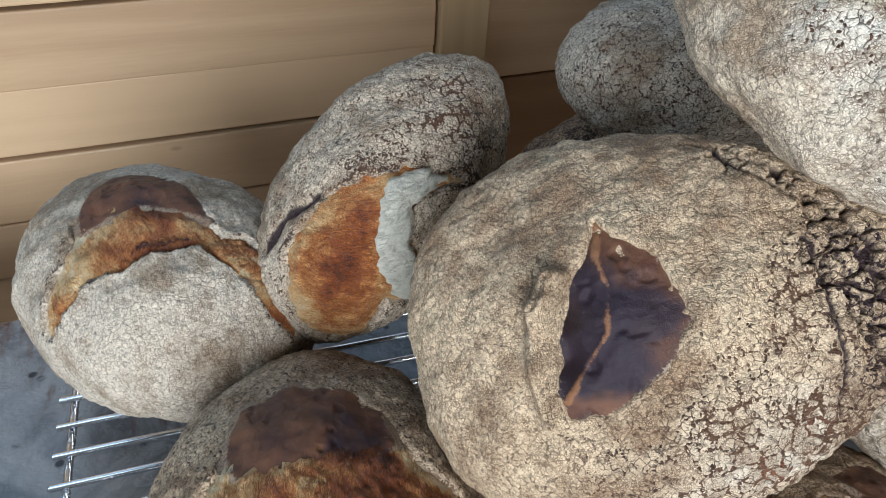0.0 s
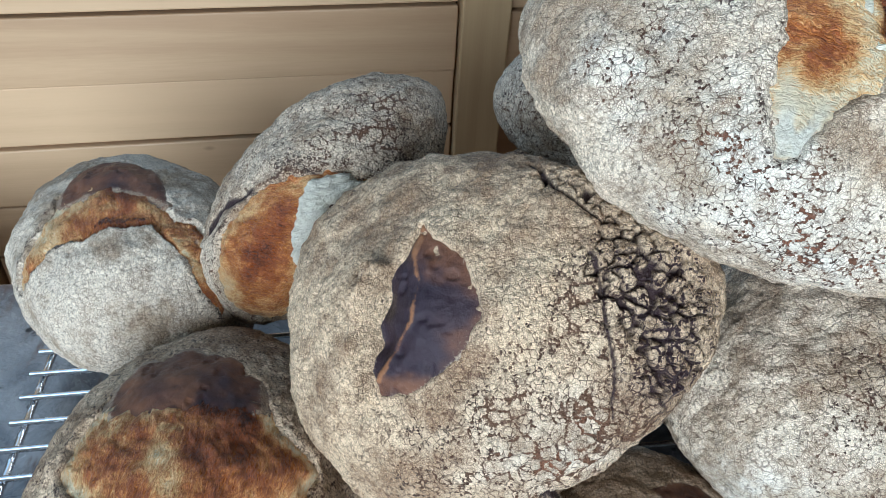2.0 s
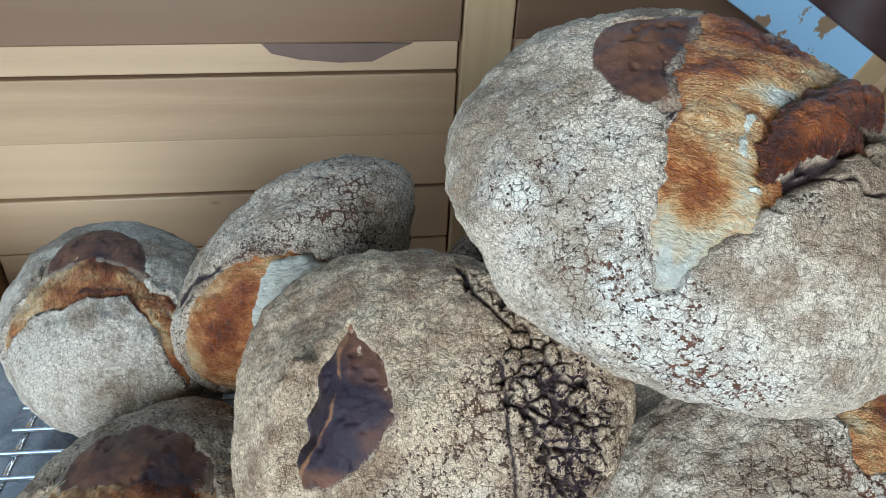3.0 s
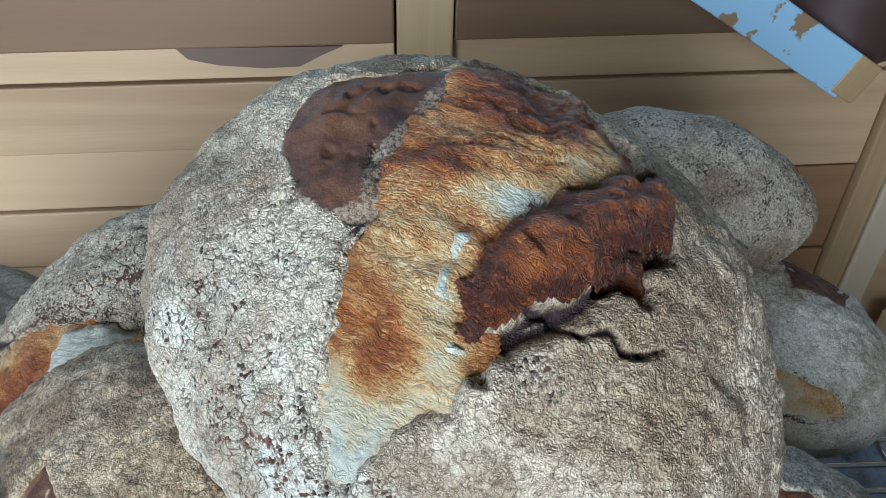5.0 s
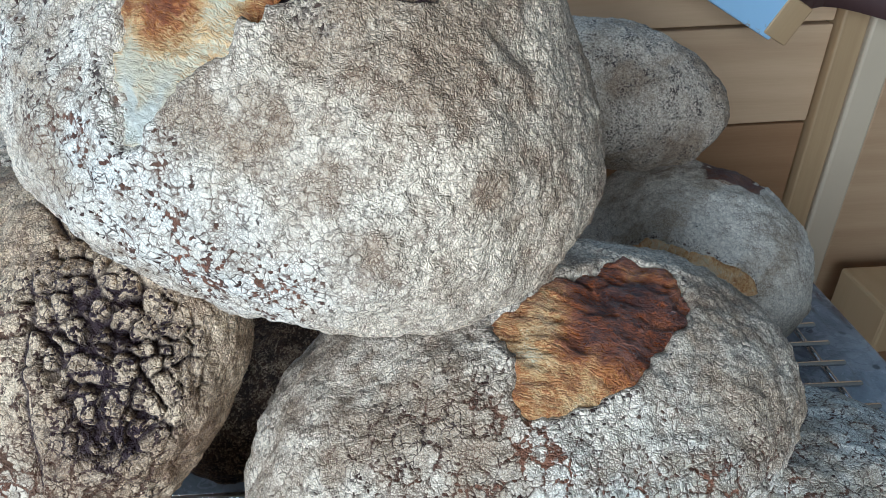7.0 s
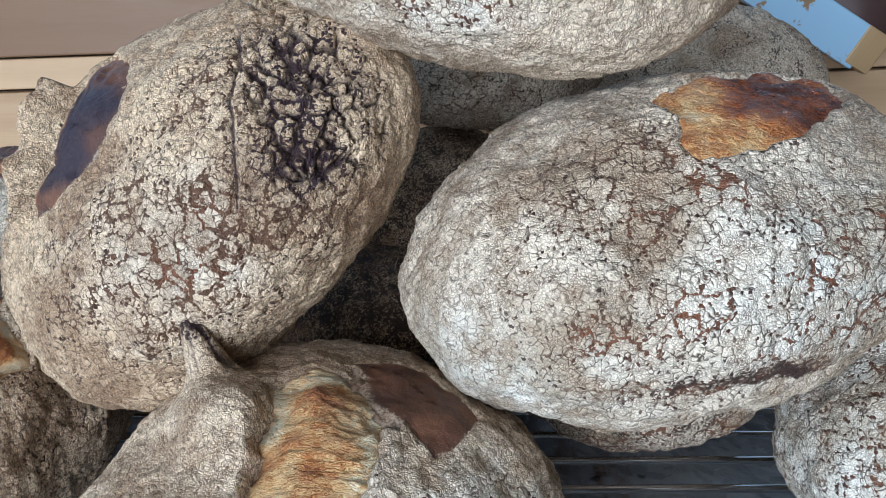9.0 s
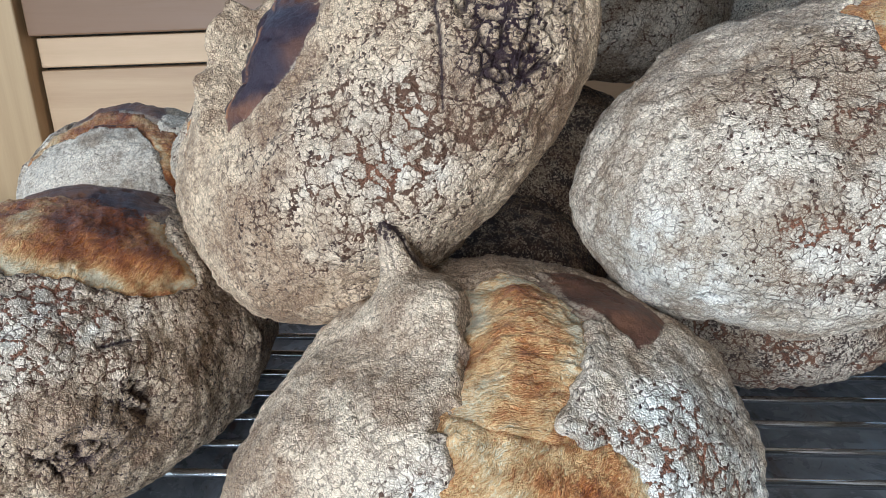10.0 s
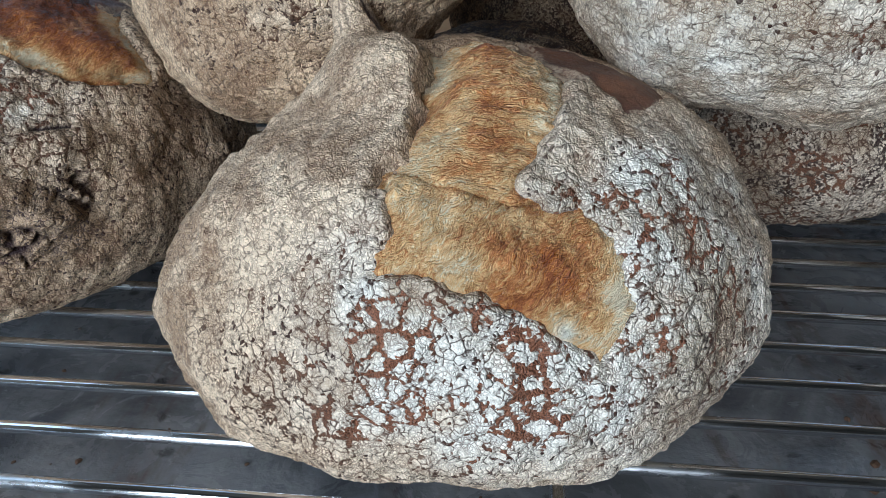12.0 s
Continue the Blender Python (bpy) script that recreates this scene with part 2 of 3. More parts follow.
def painted_material(name, light, dark, scale=5.0, rough=0.7):
    k = Net(name)
    p = k.coords(shift=False)
    a, b = k.noise(p, scale, 5, 0.6), k.noise(p, 140, 3, 0.6)
    return k.finish(k.mix(a, dark, light), rough, k.bump(b, 0.2, 0.0006))


def worn_paint_material():
    """Pale blue-grey paint worn through to wood."""
    k = Net("worn_pale_blue_paint")
    p = k.coords(shift=False)
    a = k.noise(p, 26, 5, 0.6)
    c = k.mix(k.ramp(a, 0.57, 0.61), (0.36, 0.56, 0.76), (0.30, 0.19, 0.11))
    return k.finish(c, 0.4, k.bump(a, 0.3, 0.001))


CRUST, BLOOM, SKIN = crust_material(), bloom_material(), skin_material()
PINE = wood_material("pine_boards", (0.66, 0.45, 0.27), (0.40, 0.245, 0.135))
PINE_DARK = wood_material("brown_and_shaded_pine", (0.42, 0.24, 0.125), (0.25, 0.13, 0.06))
PINE_POST = wood_material("pine_post", (0.56, 0.385, 0.21), (0.35, 0.215, 0.105), along=2, ring=11.0)
PINE_RAIL = wood_material("brown_pine_rail", (0.24, 0.135, 0.075), (0.155, 0.083, 0.045))
STONE, STEEL = stone_material(), steel_material()
UNSEEN_WALL = painted_material("unseen_wall_paint", (0.15, 0.135, 0.115), (0.11, 0.10, 0.085))
CREAM = painted_material("cream_paint", (0.66, 0.53, 0.37), (0.54, 0.42, 0.29))
FLOOR = painted_material("floor_wood", (0.24, 0.15, 0.08), (0.16, 0.09, 0.05))
PLUM = painted_material("plum_brown_leather", (0.085, 0.045, 0.042), (0.06, 0.032, 0.03), 12, 0.5)
WORN = worn_paint_material()
CRUMB = painted_material("toasted_crumb", (0.16, 0.085, 0.045), (0.04, 0.02, 0.014), 300, 0.8)
DARK_PATCH = painted_material("purple_patch", (0.21, 0.13, 0.095), (0.15, 0.09, 0.07), 20, 0.6)


# ---- mesh helpers ----
def mesh_of(name, verts, faces, mat, smooth=False):
    me = bpy.data.meshes.new(name)
    me.from_pydata([tuple(v) for v in verts], [], faces)
    me.materials.append(mat)
    if smooth:
        me.polygons.foreach_set("use_smooth", [True] * len(me.polygons))
    me.update()
    return me


def part(name, bm, mat, parent=None, label=""):
    me = bpy.data.meshes.new(name)
    bm.to_mesh(me)
    bm.free()
    me.materials.append(mat)
    ob = new(name, me)
    if parent:
        ob.parent = parent
    return tagged(ob, label)


def box(x0, x1, y0, y1, z0, z1, bevel=0.0):
    bm = bmesh.new()
    bmesh.ops.create_cube(bm, size=1)
    for v in bm.verts:
        v.co = Vector(((x0 + x1) / 2 + v.co.x * (x1 - x0), (y0 + y1) / 2 + v.co.y * (y1 - y0), (z0 + z1) / 2 + v.co.z * (z1 - z0)))
    if bevel:
        bmesh.ops.bevel(bm, geom=bm.edges[:], offset=bevel, segments=2, affect="EDGES", profile=0.5)
    return bm


def rod(a, b, r, sides=12):
    """A round bar from a to b with softened ends."""
    a, b = Vector(a), Vector(b)
    d = (b - a).normalized()
    q = d.to_track_quat("Z", "Y")
    length = (b - a).length
    bm = bmesh.new()
    rings = []
    for s, k in ((0, 0.6), (r * 0.5, 1), (length - r * 0.5, 1), (length, 0.6)):
        rings.append([bm.verts.new(a + q @ Vector((r * k * math.cos(6.28318 * i / sides), r * k * math.sin(6.28318 * i / sides), s))) for i in range(sides)])
    for r0, r1 in zip(rings, rings[1:]):
        for i in range(sides):
            bm.faces.new((r0[i], r0[(i + 1) % sides], r1[(i + 1) % sides], r1[i])).smooth = True
    bm.faces.new(rings[0][::-1])
    bm.faces.new(rings[-1])
    return bm


# ---- the room ----
def structure(name, bm, mat, label):
    return tagged(part(name, bm, mat), label, kind="structure")


ROOM = (-2.0, 2.2, -2.0, 0.93)
structure("floor", box(-2.1, 2.3, -2.1, 1.1, -0.1, 0.0), FLOOR, "dark brown wooden floor")
# added ceiling and walls out of view, kept dark to deepen the shadows
structure("ceiling", box(-2.1, 2.3, -2.1, 1.1, 3.0, 3.1), UNSEEN_WALL, "unseen dark ceiling that limits fill light")
structure("wall_right", box(2.2, 2.3, -2.1, 1.1, 0.0, 3.0), UNSEEN_WALL, "unseen dark wall that limits fill light")


def wall_with_window(name, along, at, lo, hi, w0, w1, s0, s1):
    """A wall 0.1 m thick, along x or y, with one opening through it."""
    ob = new(name)
    tagged(ob, "unseen dark wall with a window opening", kind="structure")
    for a, b, z0, z1 in ((lo, w0, 0, 3.0), (w1, hi, 0, 3.0), (w0, w1, 0, s0), (w0, w1, s1, 3.0)):
        part("wall_piece", box(a, b, at - 0.1, at, z0, z1) if along == "x" else box(at - 0.1, at, a, b, z0, z1), UNSEEN_WALL, ob)
    return ob


wall_with_window("wall_front", "x", -1.75, -2.0, 2.2, -1.23, 0.33, 0.78, 1.94)
wall_with_window("wall_left", "y", -1.85, -1.75, 1.1, -0.42, 0.72, 1.07, 2.43)
wall_with_window("wall_back", "x", 1.06, -2.0, 2.2, -1.58, 1.78, 1.2, 2.4)

# pine panelling in front of the back wall, boards a little out of level
panelling = tagged(new("panelling"), "golden pine panelling of wide horizontal boards", kind="structure")
SLOPE = math.tan(radians(1.3))


def board(x0, x1, y, z0, z1, mat, name="board"):
    bm = box(x0, x1, y, 0.928, z0, z1, 0.0025)
    for v in bm.verts:
        v.co.z += (v.co.x - 0.0) * SLOPE
    return part(name, bm, mat, panelling)


for z0, z1, y in ((0.06, 0.25, 0.90), (0.253, 0.447, 0.90), (0.45, 0.546, 0.90), (0.546, 0.632, 0.903), (0.636, 0.727, 0.90), (0.731, 0.818, 0.904), (0.818, 0.912, 0.90), (0.916, 0.958, 0.904)):
    board(-0.38, 0.315, y, z0, z1, PINE)
board(-0.38, 0.315, 0.886, 0.962, 1.10, PINE_RAIL, "rail")
# lower boards here get darker pine: the shade on this side is in the colour
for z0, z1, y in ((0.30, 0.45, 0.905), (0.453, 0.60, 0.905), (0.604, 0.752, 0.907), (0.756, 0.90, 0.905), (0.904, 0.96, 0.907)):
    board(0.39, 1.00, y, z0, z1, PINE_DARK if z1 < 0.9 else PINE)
board(0.39, 1.00, 0.886, 0.964, 1.10, PINE_RAIL, "rail")
for x0, x1, y in ((-0.52, -0.385, 0.872), (0.318, 0.388, 0.886), (1.003, 1.043, 0.892)):
    part("post", box(x0, x1, y, 0.93, 0.02, 1.12, 0.003), PINE_POST, panelling)
structure("trim", box(1.046, 1.093, 0.887, 0.93, 0.0, 1.15, 0.004), CREAM, "grey cream painted upright")
structure("wall_panel", box(1.096, 1.9, 0.895, 0.93, 0.0, 1.15, 0.004), PINE, "golden pine wall panel")

# dark patch on the board under the rail
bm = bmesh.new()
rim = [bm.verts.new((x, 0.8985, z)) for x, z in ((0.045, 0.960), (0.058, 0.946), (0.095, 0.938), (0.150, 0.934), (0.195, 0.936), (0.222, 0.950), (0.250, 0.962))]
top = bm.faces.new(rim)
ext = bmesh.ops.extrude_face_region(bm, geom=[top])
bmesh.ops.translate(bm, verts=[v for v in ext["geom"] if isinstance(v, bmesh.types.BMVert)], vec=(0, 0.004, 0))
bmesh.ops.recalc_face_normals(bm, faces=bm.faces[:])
part("dark_patch", bm, DARK_PATCH, panelling, "dark purple patch")

# worn painted strip that hangs across the corner, and the dark hanging above it
strip = tagged(new("painted_strip"), "pale blue painted wooden strip with worn paint", "wooden strip")
strip.matrix_world = pose(0.846, 0.78, 0.962, 0, 29.5, 0)
part("slat", box(-0.42, 0.0, -0.008, 0.008, -0.024, 0.030, 0.002), WORN, strip)
part("worn_end", box(-0.014, 0.022, -0.0095, 0.0065, -0.020, 0.030, 0.002), PINE_POST, strip, "bare worn wooden end")
cloth = new("leather_flap")
tagged(cloth, "dark plum-brown leather flap hanging by the wall", "leather flap")
bm = bmesh.new()
grid = [[bm.verts.new((0.76 + 0.42 * i / 20, 0.815 + 0.012 * math.sin(i * 0.9) + 0.006 * math.sin(j * 1.1 + i), 0.985 - 0.0030 * i + 0.30 * j / 10 - 0.006 * math.sin(i * 0.5))) for j in range(11)] for i in range(21)]
for i in range(20):
    for j in range(10):
        bm.faces.new((grid[i][j], grid[i + 1][j], grid[i + 1][j + 1], grid[i][j + 1])).smooth = True
ext = bmesh.ops.extrude_face_region(bm, geom=bm.faces[:])
bmesh.ops.translate(bm, verts=[v for v in ext["geom"] if isinstance(v, bmesh.types.BMVert)], vec=(0, 0.004, 0))
bmesh.ops.recalc_face_normals(bm, faces=bm.faces[:])
part("flap", bm, PLUM, cloth)

# low wooden bench in the corner with a block on it
bench = tagged(new("bench"), "brown wooden bench by the wall behind the table", "bench")
part("seat", box(0.95, 1.75, 0.42, 0.85, 0.44, 0.47, 0.004), PINE_DARK, bench)
for x in (1.0, 1.68):
    part("side_panel", box(x - 0.015, x + 0.015, 0.45, 0.82, 0.0, 0.44, 0.003), PINE_DARK, bench)
tagged(part("wooden_block", box(1.09, 1.30, 0.72, 0.84, 0.47, 0.55, 0.005), PINE_POST), "short offcut of pine lying on the bench", "wood block")

# ---- the table ----
table = tagged(new("table"), "table with a worn dark blue-grey stained top", "table")
part("tabletop", box(-1.2, 0.817, -0.55, 0.56, 0.72, 0.75, 0.004), STONE, table, "worn dark stained top")
for x in (-1.13, 0.75):
    for y in (-0.48, 0.49):
        part("leg", box(x - 0.03, x + 0.03, y - 0.03, y + 0.03, 0.0, 0.72, 0.003), PINE_DARK, table)

# ---- the wire rack ----
rack = tagged(new("cooling_rack"), "chromed steel wire cooling rack on the table", "rack")
rack.matrix_world = pose(0, 0, 0, 0, 0, -1.1)
BAR_Z, PITCH = 0.7785, 0.0261
for i in range(-4, 22):
    y = 0.4180 - PITCH * i
    part("bar", rod((-0.148, y, BAR_Z), (0.742, y, BAR_Z), 0.0026), STEEL, rack)
for x in (-0.138, 0.29, 0.725):
    part("rail", rod((x, -0.14, BAR_Z - 0.0055), (x, 0.53, BAR_Z - 0.0055), 0.003), STEEL, rack)
for x in (-0.138, 0.725):
    for y in (-0.10, 0.49):
        part("foot", rod((x, y, 0.75), (x, y, BAR_Z - 0.006), 0.003), STEEL, rack)


# ---- crumbs on the table under the rack ----
rng = random.Random(5)
bm = bmesh.new()
for i in range(170):
    x, y, size = rng.uniform(-0.12, 0.75), rng.uniform(-0.14, 0.16), rng.uniform(0.0005, 0.0022) * rng.uniform(0.5, 1.0)
    made = bmesh.ops.create_icosphere(bm, subdivisions=1, radius=size)["verts"]
    turn, flat = rng.uniform(0, 6.28), rng.uniform(0.5, 1.0)
    for v in made:
        q = v.co * rng.uniform(0.7, 1.25)
        v.co = (x + q.x * math.cos(turn) * 1.4 - q.y * math.sin(turn), y + q.x * math.sin(turn) * 1.4 + q.y * math.cos(turn), 0.7502 + size * flat + q.z * flat)
tagged(part("crumbs", bm, CRUMB), "dark toasted crumbs scattered on the worn table", "crumbs", kind="stuff")


# ---- the loaves ----
def lattice(ix, iy, iz, seed):
    h = (ix * 374761393 + iy * 668265263 + iz * 2147483647 + seed * 974711) & 0xFFFFFFFF
    h = ((h ^ (h >> 13)) * 1274126177) & 0xFFFFFFFF
    return ((h ^ (h >> 16)) & 0xFFFF) / 32767.5 - 1.0


def value_noise(p, seed=0):
    i = np.floor(p).astype(np.int64)
    f = p - i
    f = f * f * (3 - 2 * f)
    out = 0.0
    for dx in (0, 1):
        for dy in (0, 1):
            for dz in (0, 1):
                w = (f[:, 0] if dx else 1 - f[:, 0]) * (f[:, 1] if dy else 1 - f[:, 1]) * (f[:, 2] if dz else 1 - f[:, 2])
                out = out + w * lattice(i[:, 0] + dx, i[:, 1] + dy, i[:, 2] + dz, seed)
    return out


def fbm(p, octaves=3, seed=0):
    return sum(value_noise(p * 2.03 ** o, seed + o) * 0.5 ** o for o in range(octaves))


def plates(p, seed):
    """Gap to the next cell of a scattered cell pattern: 0 on the edges."""
    i = np.floor(p).astype(np.int64)
    f1, f2 = np.full(len(p), 9.0), np.full(len(p), 9.0)
    for dx in (-1, 0, 1):
        for dy in (-1, 0, 1):
            for dz in (-1, 0, 1):
                c = i + (dx, dy, dz)
                d = np.zeros(len(p))
                for a in range(3):
                    d += (c[:, a] + 0.5 + 0.48 * lattice(c[:, 0], c[:, 1], c[:, 2], seed + 7 * a + 1) - p[:, a]) ** 2
                f2 = np.minimum(f2, np.maximum(f1, d))
                f1 = np.minimum(f1, d)
    return np.sqrt(f2) - np.sqrt(f1)


def smooth(x, lo, hi):
    t = np.clip((x - lo) / (hi - lo), 0, 1)
    return t * t * (3 - 2 * t)


SPHERES = {}


def ball(n):
    """A unit ball of six square grids, welded: points and quads."""
    if n not in SPHERES:
        s = np.tan(np.linspace(-1, 1, n + 1) * math.pi / 4)
        gx, gy = np.meshgrid(s, s, indexing="ij")
        one = np.ones_like(gx)
        pts, quads = [], []
        idx = np.arange((n + 1) ** 2).reshape(n + 1, n + 1)
        q = np.stack([idx[:-1, :-1], idx[1:, :-1], idx[1:, 1:], idx[:-1, 1:]], -1).reshape(-1, 4)
        for f, (a, b, c) in enumerate(((gx, gy, one), (gy, gx, -one), (one, gx, gy), (-one, gy, gx), (gy, one, gx), (gx, -one, gy))):
            pts.append(np.stack([a, b, c], -1).reshape(-1, 3))
            quads.append(q + f * (n + 1) ** 2)
        pts = np.concatenate(pts)
        pts /= np.linalg.norm(pts, axis=1)[:, None]
        _, first, back = np.unique(np.round(pts, 6), axis=0, return_index=True, return_inverse=True)
        SPHERES[n] = (pts[first], back.reshape(-1)[np.concatenate(quads)])
    return SPHERES[n]


def chart(u, m):
    """Flat coordinates of directions u about the direction m."""
    m = np.array(m) / np.linalg.norm(m)
    e1 = np.cross((0, 0, 1.0), m)
    if np.linalg.norm(e1) < 1e-4:
        e1 = np.array((1.0, 0, 0))
    e1 /= np.linalg.norm(e1)
    e2 = np.cross(m, e1)
    d = np.stack([u @ e1, u @ e2], 1)
    return d / (np.linalg.norm(d, axis=1)[:, None] + 1e-9) * np.arccos(np.clip(u @ m, -1, 1))[:, None]


def inside(p, outline):
    """Signed distance of flat points to an outline, positive inside."""
    a = np.array(outline)
    b = np.roll(a, -1, axis=0)
    best, odd = np.full(len(p), 9.0), np.zeros(len(p), bool)
    for (ax, ay), (bx, by) in zip(a, b):
        ex, ey = bx - ax, by - ay
        t = np.clip(((p[:, 0] - ax) * ex + (p[:, 1] - ay) * ey) / (ex * ex + ey * ey + 1e-12), 0, 1)
        best = np.minimum(best, np.hypot(p[:, 0] - ax - t * ex, p[:, 1] - ay - t * ey))
        cross = (ay > p[:, 1]) != (by > p[:, 1])
        odd ^= cross & (p[:, 0] < ax + (p[:, 1] - ay) * ex / (ey if abs(ey) > 1e-9 else 1e-9))
    return np.where(odd, best, -best)


def near(u, m, r):
    m = np.array(m) / np.linalg.norm(m)
    return np.exp(-(np.arccos(np.clip(u @ m, -1, 1)) / r) ** 2)


def mesh_from_arrays(name, co, quads, mat, attrs):
    me = bpy.data.meshes.new(name)
    me.vertices.add(len(co))
    me.vertices.foreach_set("co", co.astype(np.float32).ravel())
    me.loops.add(quads.size)
    me.loops.foreach_set("vertex_index", quads.astype(np.int32).ravel())
    me.polygons.add(len(quads))
    me.polygons.foreach_set("loop_start", np.arange(0, quads.size, 4, dtype=np.int32))
    me.polygons.foreach_set("use_smooth", np.ones(len(quads), bool))
    me.update(calc_edges=True)
    for key, v in attrs.items():
        me.attributes.new(key, "FLOAT", "POINT").data.foreach_set("value", np.asarray(v, np.float32))
    me.materials.append(mat)
    return me


def line_distance(p, line):
    best = np.full(len(p), 9.0)
    for (ax, ay), (bx, by) in zip(line, line[1:]):
        ex, ey = bx - ax, by - ay
        t = np.clip(((p[:, 0] - ax) * ex + (p[:, 1] - ay) * ey) / (ex * ex + ey * ey + 1e-12), 0, 1)
        best = np.minimum(best, np.hypot(p[:, 0] - ax - t * ex, p[:, 1] - ay - t * ey))
    return best


PART_NAMES = {"skin": "bare_skin", "ear": "ear", "crumb": "open_crumb", "bloom": "bloom"}
PART_LABELS = {"skin": "dark purple-brown bare crust", "ear": "burnt brown raised crust edge", "crumb": "pale torn crumb", "bloom": "golden burst crust"}


def loaf(label, centre, axes, turn, shape=None, splits=(), flour=0.4, bald=0.1, rough=0.0, plate=0.3, marks=(), lifts=(), grooves=(), seams=(), floor=None, n=70, seed=0):
    """A hand-shaped loaf. shape: coefficients of its uneven form. splits: (kind, direction, outline, sink, bulge).
    marks: (attribute, direction, radius, amount). lifts: (direction, radius, metres, part kind). grooves, seams: (direction, line, width, depth)."""
    u, quads = ball(n)
    x, y, z = u.T
    r = 1 + 0.022 * fbm(u * 1.9 + seed * 3.1, 2, seed)
    if shape:
        r = r + np.stack([x**3, y**3, z**3, x*x*y, x*x*z, y*y*x, y*y*z, z*z*x, z*z*y, x*y*z, x**4, y**4, z**4], 1) @ np.array(shape)
    axes = np.array(axes)
    turn_m = np.array(Euler([radians(a) for a in turn]).to_matrix())
    base = (u * r[:, None] * axes) @ turn_m.T
    nrm = u / axes
    nrm = (nrm / np.linalg.norm(nrm, axis=1)[:, None]) @ turn_m.T
    size = float(axes.mean())
    tint = {"flour": flour, "bald": bald, "rough": rough, "plate": plate, "pale": 0.0, "burn_shade": 0.0}
    tint = {key: np.full(len(u), v) for key, v in tint.items()}
    blur = 1 + 0.7 * fbm(u * 6 + seed, 4, seed + 5)
    for key, m, rad, amount in marks:
        tint[key] = tint[key] + near(u, m, rad) * amount * blur
    tint = {key: np.clip(v, 0, 1) for key, v in tint.items()}
    # lumps, flakes and open gaps in the crust
    out = 0.0030 * fbm(base * 32 + seed, 3, seed)
    wander = np.stack([fbm(base * 130 + q, 2, seed + q) for q in (3, 11, 17)], 1) * 0.0016
    uneven = 1 + 0.9 * fbm(base * 45 + 7, 2, seed + 40)
    coarse = plates((base + wander * 1.5) * 100 + seed, seed + 60)
    crumb = fbm(base * 170 + 5, 3, seed + 44)
    chunk = (1 - smooth(coarse + 0.08 * crumb, 0.02, 0.06 + 0.15 * np.clip(tint["rough"] * uneven, 0.02, 1.3))) * smooth(tint["rough"] * uneven, 0.12, 0.38)
    tint["gap"] = np.clip(chunk, 0, 1)
    skin_out = out + 0.0006 * fbm(base * 260, 2, seed + 9)
    cut = skin_out - 0.0040 * chunk + (0.0007 + 0.0006 * tint["plate"] + 0.0009 * tint["rough"]) * crumb
    ragged = fbm(base * 120, 3, seed + 31) * 0.0024 + fbm(base * 34, 2, seed + 37) * 0.003
    low = base[:, 2].min() + centre[2]
    thing = tagged(new("bread_loaf"), label, "bread", group="loaves of bread on the rack")
    foot = np.array((centre[0], centre[1], max(low, floor) if floor else low))
    thing.location = foot
    shift = np.array(centre) - foot

    def placed(co):
        co = co + shift
        if floor:
            h = co[:, 2]
            co[:, 2] = np.where(h < 0.012, 0.012 * np.exp(np.minimum(h - 0.012, 0) / 0.012), h)
        return co

    pieces, edge = [], np.full(len(u), -1.0)
    for kind, m, outline, sink, bulge in splits:
        flat = chart(u, m)
        d = inside(flat, outline) * size + ragged * (0.4 if kind == "skin" else 1.0)
        edge = np.maximum(edge, d)
        o = np.array(outline) - np.mean(outline, axis=0)
        long_axis = np.linalg.eigh(o.T @ o)[1][:, 1]
        across, along = (flat @ (-long_axis[1], long_axis[0])) * size, (flat @ long_axis) * size
        pieces.append((kind, d, sink, bulge, across, along))
    lift = sum([near(u, m, rad) * h for m, rad, h, kind in lifts if kind == "crust"], np.zeros(len(u)))
    cut = cut + lift * (1 - smooth(edge, -0.001, 0.002))
    for m, line, wide, deep in grooves:
        g = np.exp(-((line_distance(chart(u, m), line) * size + ragged * (0.5 if wide > 0.002 else 0.15)) / wide) ** 2)
        cut = cut - deep * g * (1 if deep > 0 else 1 + 0.9 * fbm(base * 55, 2, seed + 21))
        if deep < 0:
            continue
        if deep < 0.002:
            tint["bald"] = np.clip(tint["bald"] + 0.6 * g * blur * blur, 0, 1)
        else:
            tint["gap"] = np.maximum(tint["gap"], smooth(g, 0.45, 0.9))
    for kind, d, sink, bulge, across, along in pieces:
        flush = kind == "skin"
        cut = cut - (sink + (0.0022 if flush else 0.003)) * smooth(d, 0.0, 0.0016 if flush else 0.0035) + (0.0003 if flush else 0.0008) * np.exp(-((d + 0.002) / 0.0026) ** 2) * (1 + fbm(base * 60, 2, seed + 3))
        cut = cut + sum([near(u, m, rad) * h for m, rad, h, k2 in lifts if k2 == kind and h < 0], np.zeros(len(u))) * smooth(d, 0.0, 0.0016)
        tint["bald"] = np.clip(tint["bald"] + (0.1 if flush else 0.5) * np.exp(-((d + 0.001) / 0.0016) ** 2), 0, 1)
    if len(pieces) > 1:
        close = sum(smooth(q[1], -0.007, -0.003) for q in pieces)
        cut = cut - 0.008 * smooth(close, 1.2, 1.9)
    keys = ("flour", "bald", "rough", "gap", "plate")
    crust = new("crust", mesh_from_arrays("crust", placed(base + nrm * cut[:, None]), quads, CRUST, {key: tint[key] for key in keys}))
    crust.parent = thing
